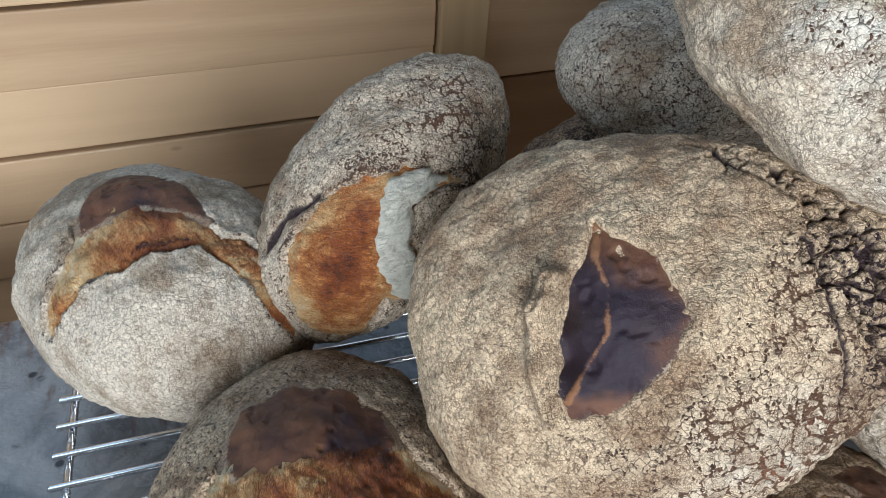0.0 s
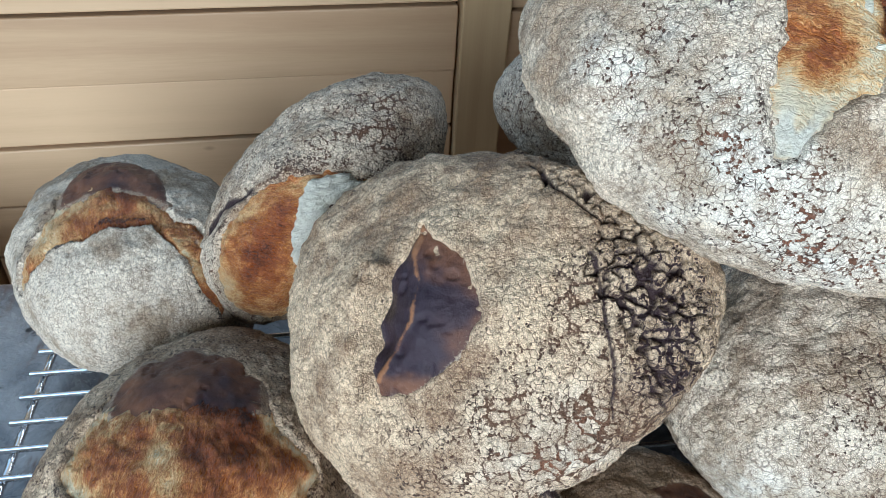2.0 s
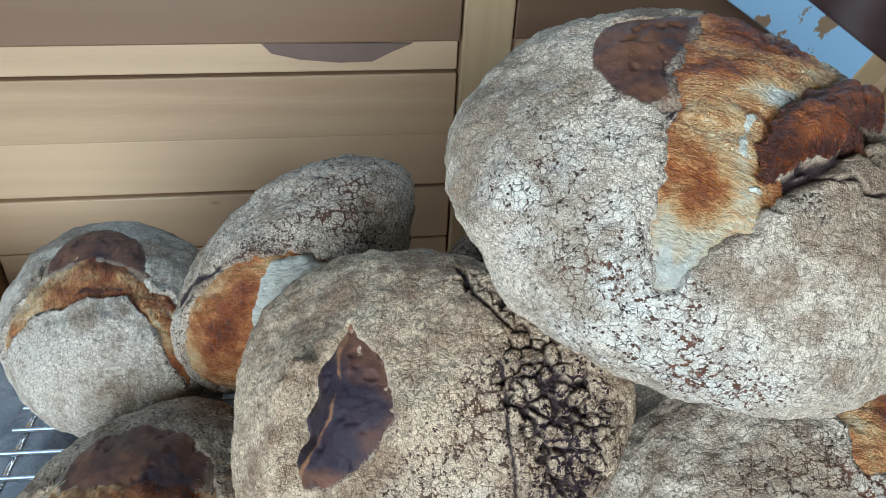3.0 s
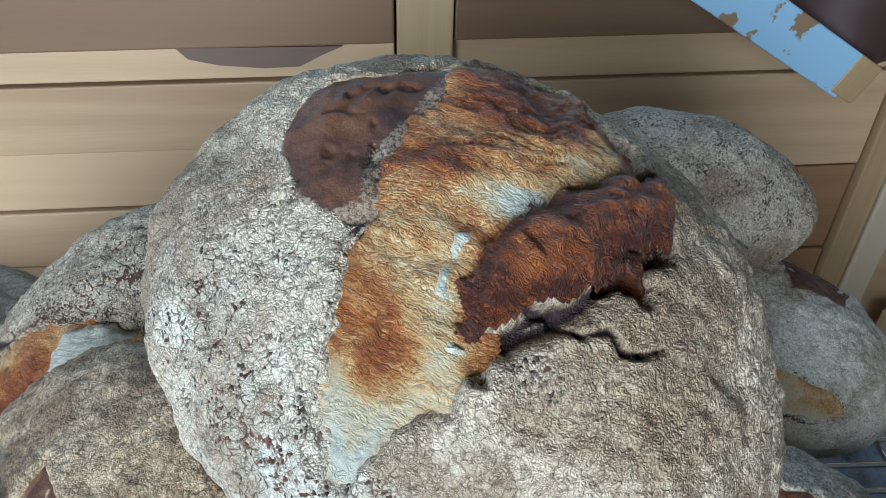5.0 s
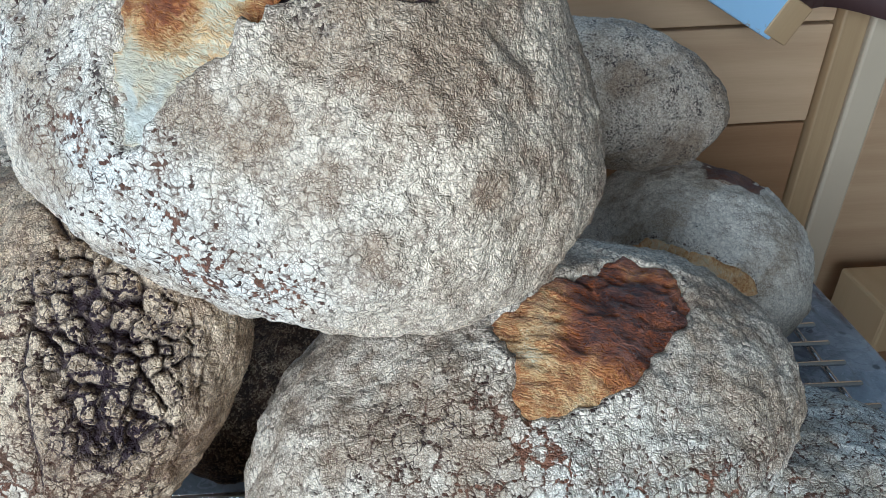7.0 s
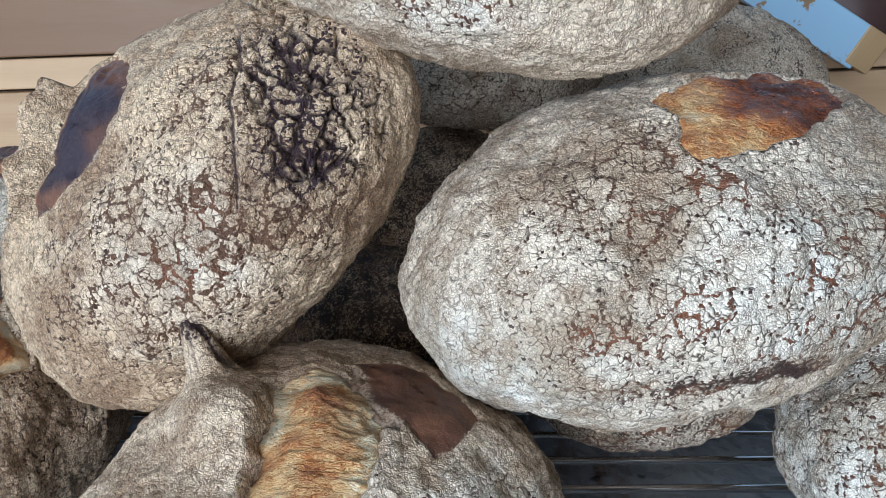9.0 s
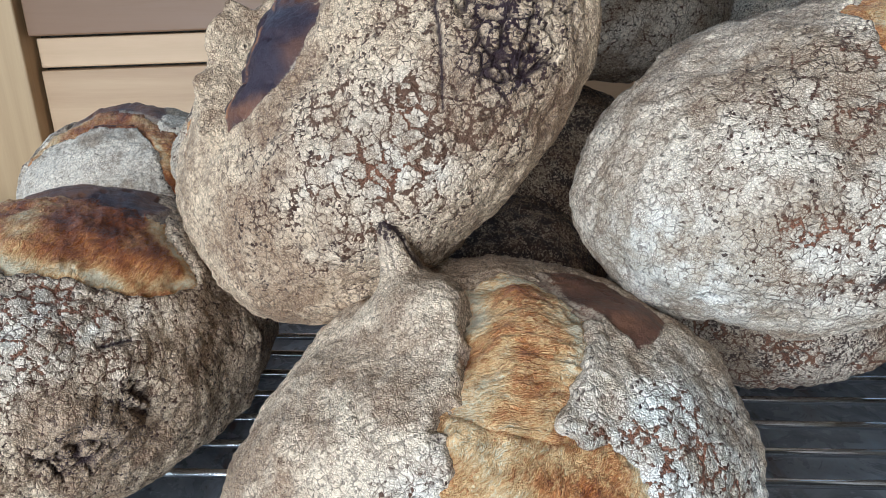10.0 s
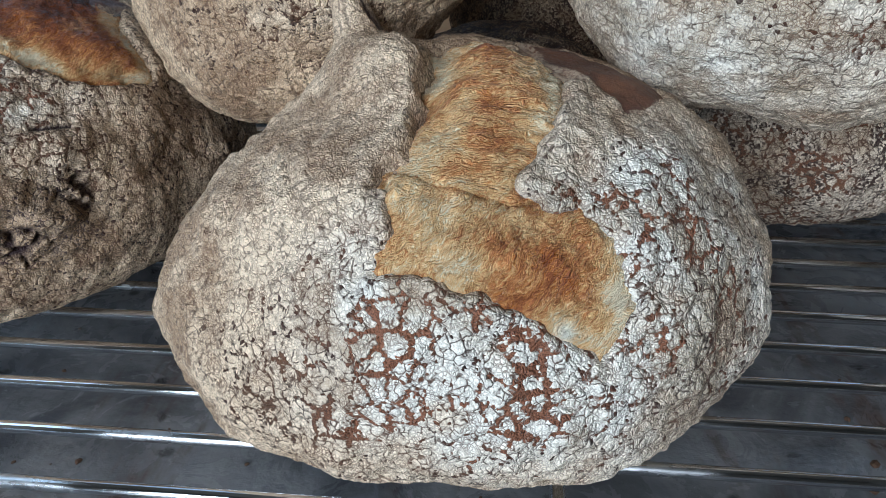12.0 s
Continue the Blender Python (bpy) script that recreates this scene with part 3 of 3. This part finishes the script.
    for kind, d, sink, bulge, across, along in pieces:
        over = kind in ("ear", "crumb")
        keep = d > (-0.003 if over else -0.0075)
        face = quads[keep[quads].all(1)]
        used = np.unique(face)
        if not len(used):
            continue
        back = np.zeros(len(u), int)
        back[used] = np.arange(len(used))
        b, dd = base[used], d[used]
        high = skin_out[used] * 0.6 - (0.0016 * smooth(-dd, -0.0002, 0.004) + 0.0004 if kind == "skin" else (0.007 if over else 0.0035) * smooth(-dd, -0.003, 0.003)) - sink + bulge * smooth(dd, 0.0, 0.022)
        high = high + sum([near(u[used], m, rad) * h for m, rad, h, k2 in lifts if k2 == kind], np.zeros(len(used)))
        seam = np.zeros(len(used))
        if kind == "skin":
            high = high + 0.0012 * fbm(b * 80, 3, seed) - 0.0016 * smooth(fbm(b * 140, 2, seed + 77), 0.55, 0.8)
            for m, line, wide, deep in seams:
                g = np.exp(-((line_distance(chart(u[used], m), line) * size + ragged[used] * 0.4) / wide) ** 2)
                high, seam = high + deep * g, np.maximum(seam, g)
        else:
            comb = fbm(np.stack([across[used] * 130, along[used] * 420, 0 * dd], 1) + 4.0 * fbm(b * 40, 2, seed + 6)[:, None], 3, seed + 2)
            high = high + 0.0020 * fbm(b * 70 + 5, 3, seed + 2) + 0.0010 * comb
        burn_shade = 0.02 + 0.32 * fbm(b * 24 + 9, 3, seed + 8) + 0.45 * np.exp(-np.maximum(dd, 0) / 0.004) * (0.4 + fbm(b * 18, 2, seed + 12)) + tint["burn_shade"][used]
        pale = 0.6 * smooth(fbm(b * 30 + 2, 3, seed + 15), 0.35, 0.85) + tint["pale"][used]
        if kind == "bloom":
            rim = np.exp(-((dd - 0.005) / 0.005) ** 2) * smooth(fbm(b * 13 + 4, 2, seed + 18), 0.0, 0.45)
            pale, burn_shade = pale + 0.85 * rim, burn_shade * (1 - 0.7 * rim) + 0.20 * smooth(dd, 0.012, 0.026)
        if kind == "ear":
            burn_shade, pale = burn_shade + 0.62, pale * 0
        if kind == "crumb":
            burn_shade, pale = burn_shade * 0, pale * 0 + 1.4
        if kind == "skin":
            burn_shade = np.clip(burn_shade - 0.25, 0, 1)
        name = PART_NAMES[kind]
        data = {"burn_shade": np.clip(burn_shade, 0, 1.2), "pale": np.clip(pale, 0, 1.6), "seam": seam, "edge": np.exp(-np.maximum(dd, 0) / 0.0016), "across": across[used], "along": along[used]}
        ob = new(name, mesh_from_arrays(name, placed(b + nrm[used] * high[:, None]), back[face], SKIN if kind == "skin" else BLOOM, data))
        ob.parent = thing
        tagged(ob, PART_LABELS[kind])
    return thing


RACK_TOP = 0.781

# big loaf at the front
loaf("round floured loaf with a wide golden burst", (0.250, 0.114, 0.815), (0.100, 0.120, 0.093), (-14.7, 2.5, 80.6),
     [0.022, 0.009, 0.047, 0.012, 0.042, -0.052, -0.063, 0.029, -0.031, 0.002, -0.015, 0.007, -0.038],
     [("bloom", (-0.445, -0.35, 0.824), [(0.05, 0.53), (0.28, 0.53), (0.4, 0.28), (0.18, -0.1), (0.02, -0.22), (-0.06, -0.31), (-0.09, -0.39), (-0.21, -0.29), (-0.35, -0.1), (-0.21, 0.1)], 0.003, 0.004),
      ("bloom", (-0.839, -0.395, 0.375), [(-0.2, 0.45), (-0.06, 0.34), (0.1, 0.23), (0.24, 0.18), (0.31, 0.05), (0.32, -0.08), (0.29, -0.22), (0.19, -0.34), (0.15, -0.55), (0.13, -0.31), (0.08, -0.24), (-0.02, -0.11), (-0.1, -0.03), (-0.16, 0.01), (-0.23, 0.07), (-0.36, 0.09), (-0.39, 0.15), (-0.29, 0.28)], 0.002, 0.003),
      ("skin", (0.012, -0.602, 0.799), [(0.21, 0.28), (0.3, 0.0), (0.05, -0.28), (-0.29, -0.13), (-0.19, 0.0), (-0.08, 0.14)], 0.0, 0.001)],
     flour=0.16, bald=0.0, plate=0.20,
     marks=[("flour", (-0.96, -0.30, 0.18), 0.42, 0.8), ("flour", (-0.63, -0.76, 0.15), 0.60, 0.75), ("flour", (-0.45, -0.83, 0.34), 0.4, 0.4), ("plate", (-0.95, -0.22, 0.12), 0.36, 0.5), ("plate", (-0.63, -0.76, 0.15), 0.45, 0.34),
            ("plate", (-0.95, 0.25, 0.08), 0.30, 0.28), ("bald", (0.0, 0.09, 0.99), 0.045, 0.8), ("rough", (0.0, 0.10, 0.98), 0.10, 0.3), ("bald", (-0.98, 0.10, 0.10), 0.25, 0.25), ("pale", (-0.74, -0.15, 0.65), 0.10, 0.55), ("pale", (-0.86, -0.16, 0.48), 0.11, 0.6), ("pale", (-0.88, -0.27, 0.39), 0.08, 0.6),
            # the two small strong dark marks paint the shadow gap along the flap
            ("pale", (-0.81, -0.58, 0.12), 0.16, 0.5), ("pale", (-0.3, -0.15, 0.94), 0.12, 0.5), ("pale", (-0.56, -0.16, 0.81), 0.12, 0.6), ("burn_shade", (-0.79, -0.5, 0.36), 0.16, 0.22), ("burn_shade", (-0.12, -0.36, 0.93), 0.25, 0.4), ("burn_shade", (-0.38, -0.10, 0.92), 0.06, 0.6), ("burn_shade", (-0.15, -0.08, 0.98), 0.07, 0.7), ("burn_shade", (-0.49, -0.36, 0.8), 0.14, 0.2)],
     grooves=[((-0.09, -0.64, 0.76), [(0.0, 0.0), (0.015, 0.0)], 0.0010, 0.003), ((0.07, -0.85, 0.52), [(0.0, 0.0), (0.02, 0.01)], 0.0011, 0.003), ((0.08, -0.94, 0.34), [(0.0, 0.0), (0.015, 0.015)], 0.0011, 0.003)],
     lifts=[((0.0, 0.09, 0.995), 0.060, 0.032, "crust"), ((-0.10, 0.12, 0.98), 0.14, 0.008, "crust"), ((-0.25, -0.02, 0.96), 0.14, 0.010, "crust"), ((-0.42, -0.13, 0.90), 0.10, -0.007, "bloom"), ((-0.20, -0.12, 0.97), 0.10, -0.006, "bloom")], floor=RACK_TOP, n=180, seed=1)

# tan loaf with the dark leaf-shaped scar, leaning on its neighbours
loaf("large tan floured loaf with a dark leaf-shaped scar", (0.188, 0.218, 0.960), (0.130, 0.066, 0.102), (136.1, -29.5, -22.7),
     [0.091, 0.033, 0.013, 0.04, 0.029, -0.05, 0.05, -0.193, 0.02, 0.107, -0.036, -0.013, -0.009],
     [("skin", (0.02, 0.999, -0.024), [(-0.04, -0.49), (-0.1, -0.36), (-0.2, -0.25), (-0.24, -0.07), (-0.25, 0.07), (-0.16, 0.21), (-0.05, 0.31), (0.12, 0.36), (0.25, 0.36), (0.25, 0.24), (0.21, 0.04), (0.17, -0.13), (0.05, -0.29)], 0.001, 0.003)],
     flour=0.03, bald=0.02, plate=0.20,
     marks=[("rough", (0.65, 0.49, -0.59), 0.16, 0.5), ("rough", (0.80, 0.58, -0.1), 0.22, 0.50), ("rough", (0.80, 0.52, 0.3), 0.26, 0.55), ("rough", (0.90, 0.30, 0.30), 0.3, 0.4), ("plate", (0.62, 0.45, 0.64), 0.35, 0.4), ("bald", (-0.2, 0.96, -0.2), 0.10, 0.6),
            # the last two marks darken the skin for the shade inside the scar's cavity
            ("flour", (0.36, 0.55, 0.76), 0.4, 0.4), ("plate", (0.36, 0.55, 0.76), 0.55, 0.32), ("plate", (0.75, 0.6, 0.2), 0.35, 0.25), ("burn_shade", (0.05, 0.99, 0.02), 0.40, 0.70), ("burn_shade", (-0.14, 0.98, -0.1), 0.17, 1.0), ("burn_shade", (-0.15, 0.98, 0.08), 0.16, 1.1)],
     lifts=[((-0.15, 0.985, -0.12), 0.08, -0.008, "skin"), ((-0.17, 0.98, 0.08), 0.07, -0.007, "skin")],
     grooves=[((0.641, 0.582, -0.5), [(-0.02, -0.34), (0.05, -0.04), (0.0, 0.15), (-0.03, 0.23)], 0.0016, 0.003), ((0.652, 0.564, 0.506), [(0.13, -0.67), (0.14, -0.32), (0.06, 0.04), (0.03, 0.12)], 0.0014, 0.0022),
              ((0.02, 0.999, -0.024), [(0.31, 0.32), (0.29, 0.16), (0.26, 0.04), (0.215, -0.12), (0.14, -0.24)], 0.0034, -0.0085)],
     seams=[((-0.029, 0.995, -0.097), [(-0.09, -0.42), (-0.06, -0.2), (-0.07, -0.06), (-0.03, 0.11), (0.07, 0.21), (0.18, 0.34)], 0.0018, 0.0012)], n=180, seed=2)

# top loaf
loaf("round grey-floured loaf with a ragged golden burst", (0.327, 0.218, 1.101), (0.125, 0.098, 0.070), (26.4, 15.3, -35.7),
     [-0.002, 0.003, 0.078, -0.014, -0.09, -0.035, -0.047, 0.03, 0.084, -0.005, 0.004, -0.003, -0.01],
     [("bloom", (-0.002, 0.0, 1.0), [(-0.58, -0.41), (-0.83, -0.34), (-0.9, -0.06), (-0.71, 0.25), (-0.55, 0.28), (-0.42, 0.21), (-0.31, 0.15), (-0.17, 0.12), (-0.05, 0.07), (0.03, 0.1), (0.17, 0.14), (0.25, 0.18), (0.45, 0.18), (0.68, 0.15), (0.87, 0.15), (0.95, 0.04), (0.7, -0.06), (0.44, -0.13), (0.26, -0.19), (0.07, -0.21), (-0.08, -0.31), (-0.29, -0.32)], 0.002, 0.004),
      ("skin", (-0.41, 0.146, 0.901), [(-0.42, -0.09), (-0.19, 0.06), (0.0, 0.13), (0.14, 0.25), (0.23, 0.21), (0.28, 0.11), (0.22, -0.08), (0.09, -0.21), (-0.1, -0.24), (-0.25, -0.13)], 0.0, 0.002),
      ("ear", (0.207, 0.102, 0.973), [(0.37, -0.32), (0.26, -0.16), (0.17, -0.01), (-0.03, 0.16), (-0.15, 0.22), (-0.27, 0.22), (-0.27, 0.17), (-0.18, 0.11), (-0.1, -0.01), (0.07, -0.13), (0.14, -0.26)], -0.007, 0.009),
      ("crumb", (0.061, -0.128, 0.99), [(-0.02, 0.15), (0.05, 0.18), (0.04, 0.1), (0.0, 0.03), (0.01, -0.08), (0.03, -0.17), (-0.01, -0.18), (-0.05, -0.07), (-0.05, 0.03)], -0.0015, 0.0005),
      ("ear", (0.357, 0.204, 0.912), [(0.07, 0.04), (0.13, -0.08), (-0.01, -0.06), (-0.11, -0.02), (-0.07, 0.04), (-0.01, 0.08)], 0.005, -0.001)],
     flour=0.25, bald=0.05, plate=0.15,
     marks=[("flour", (-0.38, -0.64, 0.67), 0.6, 0.35), ("plate", (-0.38, -0.64, 0.6), 0.5, 0.16), ("bald", (-0.6, -0.4, 0.6), 0.4, 0.22), ("flour", (0.3, -0.9, 0.2), 0.5, 0.4), ("plate", (0.3, -0.9, 0.2), 0.4, 0.25), ("bald", (-0.40, -0.20, 0.89), 0.30, 0.35), ("bald", (0.26, -0.2, 0.93), 0.12, 0.35),
            ("bald", (0.6, 0.25, 0.7), 0.4, 0.15), ("burn_shade", (-0.04, 0.35, 0.93), 0.5, 0.28), ("burn_shade", (-0.04, -0.39, 0.92), 0.18, 0.6), ("burn_shade", (-0.19, 0.15, 0.97), 0.15, 0.4), ("burn_shade", (-0.15, 0.57, 0.81), 0.2, 0.45), ("burn_shade", (0.13, 0.6, 0.79), 0.2, 0.35), ("pale", (0.06, 0.2, 0.98), 0.09, 0.8),
            ("pale", (0.02, -0.01, 1.0), 0.06, 0.5), ("pale", (0.04, -0.69, 0.72), 0.18, 0.7), ("pale", (-0.2, 0.56, 0.8), 0.06, 0.7)],
     grooves=[((0.207, 0.102, 0.973), [(-0.29, 0.14), (-0.20, 0.06), (-0.12, -0.05), (0.06, -0.17), (0.12, -0.28)], 0.0026, 0.008), ((0.345, -0.011, 0.939), [(-0.06, 0.14), (-0.03, 0.09), (-0.05, 0.05), (-0.04, 0.01)], 0.0010, 0.0035), ((0.345, -0.011, 0.939), [(-0.04, 0.01), (0.02, -0.03), (0.0, -0.09), (0.03, -0.13)], 0.0008, 0.003), ((0.345, -0.011, 0.939), [(0.03, -0.13), (0.09, -0.17)], 0.0006, 0.002)], n=180, seed=3)

# loaf on the other side of the gap
loaf("oval floured loaf with a brown burst on top", (0.418, 0.172, 0.947), (0.128, 0.087, 0.070), (17.3, -10.4, 7.6),
     [0.015, 0.009, -0.021, -0.037, -0.03, -0.043, 0.062, -0.042, 0.039, 0.019, 0.007, 0.015, -0.044],
     [("bloom", (0.291, 0.03, 0.956), [(0.19, 0.32), (0.35, 0.02), (0.44, -0.32), (0.27, -0.44), (0.0, -0.39), (-0.17, -0.23), (-0.34, 0.04), (-0.37, 0.25), (-0.31, 0.38), (-0.05, 0.34)], 0.0005, 0.001)],
     flour=0.42, bald=0.02, plate=0.22,
     marks=[("bald", (-0.41, -0.71, 0.57), 0.22, 0.45), ("bald", (-0.07, -0.94, 0.3), 0.18, 0.35), ("bald", (0.38, -0.62, 0.69), 0.22, 0.35), ("flour", (0.3, -0.83, 0.47), 0.5, 0.5), ("flour", (-0.7, -0.71, -0.04), 0.35, 0.6), ("flour", (-0.89, -0.39, 0.1), 0.25, 0.4), ("plate", (-0.3, -0.85, 0.3), 0.35, 0.25),
            ("plate", (-0.2, -0.4, 0.85), 0.35, 0.25), ("plate", (0.4, -0.8, 0.4), 0.35, 0.3), ("pale", (0.03, 0.0, 1.0), 0.14, 0.6), ("burn_shade", (0.50, 0.05, 0.85), 0.36, 0.95), ("burn_shade", (0.36, 0.22, 0.9), 0.2, 0.4)],
     grooves=[((-0.01, -1.0, -0.024), [(-0.43, 0.06), (-0.23, 0.09), (-0.1, 0.11), (0.07, 0.07), (0.23, -0.12), (0.48, -0.21)], 0.0075, 0.0010), ((-0.34, -0.14, 0.93), [(0.0, 0.0), (0.012, 0.0)], 0.0010, 0.003)], n=180, seed=4)

# loaf at the left front
loaf("floured loaf with a broad shaggy golden burst", (0.019, 0.209, 0.831), (0.138, 0.097, 0.082), (7.2, 0.8, 77.3),
     [-0.002, -0.001, 0.025, -0.017, -0.025, 0.046, -0.025, -0.022, 0.023, -0.022, 0.015, 0.001, -0.011],
     [("bloom", (-0.052, -0.071, 0.996), [(-0.63, 0.51), (-0.45, 0.62), (-0.23, 0.57), (-0.04, 0.39), (0.32, 0.16), (0.38, 0.02), (0.39, -0.22), (0.51, -0.54), (0.49, -0.66), (0.12, -0.63), (-0.3, -0.32), (-0.6, 0.09)], 0.002, 0.005),
      ("skin", (0.255, 0.135, 0.958), [(0.42, 0.08), (0.42, -0.08), (0.27, -0.29), (0.01, -0.24), (-0.24, -0.10), (-0.40, 0.12), (-0.38, 0.30), (-0.23, 0.40), (-0.03, 0.32), (0.22, 0.22)], -0.001, 0.003)],
     flour=0.10, bald=0.14, plate=0.30,
     marks=[("rough", (-0.63, -0.75, 0.15), 0.24, 0.62), ("flour", (-0.52, -0.41, 0.75), 0.4, 0.5), ("plate", (-0.5, -0.5, 0.7), 0.4, 0.3), ("pale", (-0.15, 0.11, 0.98), 0.08, 0.5), ("burn_shade", (0.06, -0.15, 0.99), 0.2, 0.4), ("burn_shade", (-0.3, 0.0, 0.98), 0.2, 0.3), ("burn_shade", (0.0, 0.0, 1.0), 0.9, 0.5)],
     lifts=[((-0.66, -0.68, 0.3), 0.09, 0.007, "crust"), ((-0.60, -0.78, 0.18), 0.06, 0.007, "crust"), ((-0.54, -0.84, 0.15), 0.05, 0.006, "crust"), ((-0.45, -0.75, 0.48), 0.10, 0.005, "crust")],
     grooves=[((-0.437, -0.693, 0.574), [(-0.06, 0.01), (0.06, -0.01)], 0.0016, 0.0025)], floor=RACK_TOP, n=160, seed=5)

# loaf at the left back
loaf("round pale floured loaf with a golden crescent burst", (-0.048, 0.453, 0.847), (0.097, 0.137, 0.078), (-4.2, -3.1, 27.8), None,
     [("bloom", (-0.292, -0.349, 0.89), [(-0.7, -0.58), (-0.59, -0.16), (-0.38, 0.25), (-0.06, 0.49), (0.3, 0.4), (0.61, 0.19), (0.77, 0.02), (0.65, -0.07), (0.35, 0.11), (0.06, 0.05), (-0.15, -0.11), (-0.34, -0.22), (-0.54, -0.45)], 0.002, 0.003),
      ("skin", (0.066, 0.148, 0.987), [(0.45, 0.32), (0.40, 0.10), (0.26, -0.13), (-0.02, -0.27), (-0.28, -0.06), (-0.39, 0.18), (-0.40, 0.38), (0.01, 0.24)], 0.0, 0.003),
      ("ear", (-0.207, -0.351, 0.913), [(-0.25, -0.11), (-0.05, 0.07), (0.28, 0.08), (0.27, 0.03), (0.0, 0.0)], 0.001, -0.002),
      ("bloom", (0.175, -0.803, 0.57), [(-0.02, 0.55), (0.18, 0.25), (0.27, 0.06), (0.16, -0.28), (-0.03, -0.52), (-0.10, -0.16), (-0.04, 0.13)], 0.0, 0.001)],
     flour=0.5, bald=0.22, plate=0.2, marks=[("pale", (-0.62, -0.13, 0.77), 0.15, 0.4), ("pale", (0.28, -0.63, 0.72), 0.1, 0.5), ("burn_shade", (0.175, -0.803, 0.57), 0.5, 0.55), ("burn_shade", (-0.05, -0.09, 0.99), 0.2, 0.4), ("burn_shade", (-0.2, -0.3, 0.92), 0.9, 0.22)], floor=RACK_TOP, n=130, seed=6)

# loaf leaning up behind
loaf("long floured loaf split by a pale torn crumb", (0.113, 0.415, 0.930), (0.073, 0.120, 0.063), (29.2, -1.5, -57.6),
     [-0.009, 0.012, 0.0, -0.024, 0.003, 0.022, -0.018, -0.008, -0.011, 0.014, 0.004, -0.001, -0.003],
     [("bloom", (0.696, -0.453, 0.558), [(-0.71, 0.47), (-0.33, 0.65), (0.03, 0.63), (0.34, 0.47), (0.58, 0.18), (0.84, -0.23), (0.44, 0.18), (0.3, 0.16), (0.2, -0.09), (0.13, -0.77), (-0.05, -0.57), (-0.41, -0.92), (-0.77, -0.47), (-0.74, 0.19)], 0.003, 0.004),
      ("crumb", (0.786, -0.239, 0.569), [(0.05, 0.4), (0.29, 0.23), (0.35, 0.05), (0.09, 0.11), (-0.05, -0.12), (-0.19, -0.72), (-0.3, -0.42), (-0.19, 0.07), (-0.07, 0.33)], -0.003, 0.001)],
     flour=0.34, bald=0.16, plate=0.28, marks=[("bald", (0.45, -0.12, 0.88), 0.16, 0.7), ("bald", (0.85, 0.30, 0.42), 0.3, 0.5), ("plate", (0.54, 0.43, 0.72), 0.4, 0.3), ("bald", (-0.05, -0.47, 0.88), 0.25, 0.5), ("bald", (0.2, -0.1, 0.97), 0.2, 0.4), ("burn_shade", (0.51, -0.63, 0.59), 0.5, 0.42)],
     grooves=[((-0.042, -0.434, 0.9), [(-0.26, -0.45), (-0.14, -0.16), (0.07, 0.08)], 0.005, 0.003)], n=130, seed=7)

# loaves in the back rows and under the pile
loaf("smooth pale grey-floured loaf", (0.547, 0.518, 0.975), (0.067, 0.107, 0.061), (5.6, 2.2, 67.7), flour=0.42, bald=0.55, plate=0.10, n=80, seed=8)
loaf("pale floured loaf with a brown-streaked side", (0.616, 0.440, 0.860), (0.106, 0.081, 0.075), (-7.1, 0.6, -55.9), None,
     [("skin", (0.102, 0.234, 0.967), [(0.54, -0.05), (-0.08, -0.33), (-0.32, 0.0), (-0.12, 0.38)], 0.0, 0.001),
      ("bloom", (0.44, -0.85, 0.30), [(-0.55, 0.0), (-0.40, 0.17), (0.0, 0.22), (0.36, 0.14), (0.50, -0.03), (0.30, -0.16), (-0.10, -0.20), (-0.42, -0.16)], 0.0, 0.001)],
     flour=0.7, bald=0.15, plate=0.05, marks=[("bald", (0.466, -0.853, 0.1), 0.35, 0.35), ("rough", (0.466, -0.853, 0.1), 0.35, 0.12), ("pale", (0.466, -0.853, 0.2), 0.5, 0.5)], floor=RACK_TOP, n=120, seed=9)
loaf("floured loaf low on the rack under the pile", (0.436, 0.280, 0.838), (0.097, 0.090, 0.060), (0.0, 0.3, 174.2), flour=0.45, bald=0.62, plate=0.55, floor=RACK_TOP, n=90, seed=10)
loaf("white floured loaf with fine reddish cracks", (0.574, 0.158, 0.852), (0.100, 0.088, 0.072), (0.1, 3.8, -137.2), flour=0.95, bald=0.1, plate=0.35, floor=RACK_TOP, n=90, seed=11)
loaf("pale mottled loaf at the back of the pile", (0.343, 0.417, 1.000), (0.097, 0.085, 0.052), (-4.6, -2.1, -9.2), flour=0.45, bald=0.34, plate=0.35, n=90, seed=12)
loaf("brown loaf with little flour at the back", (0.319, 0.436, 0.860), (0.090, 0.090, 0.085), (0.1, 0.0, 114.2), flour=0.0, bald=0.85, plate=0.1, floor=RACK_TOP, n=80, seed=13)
# added filler: its dark crust stands in for the shade in the gap
loaf("dark brown filler loaf standing in for shade under the pile", (0.268, 0.345, 0.822), (0.085, 0.075, 0.052), (0.0, 0.0, 20.0), flour=0.0, bald=0.95, plate=0.05, floor=RACK_TOP, n=80, seed=14)
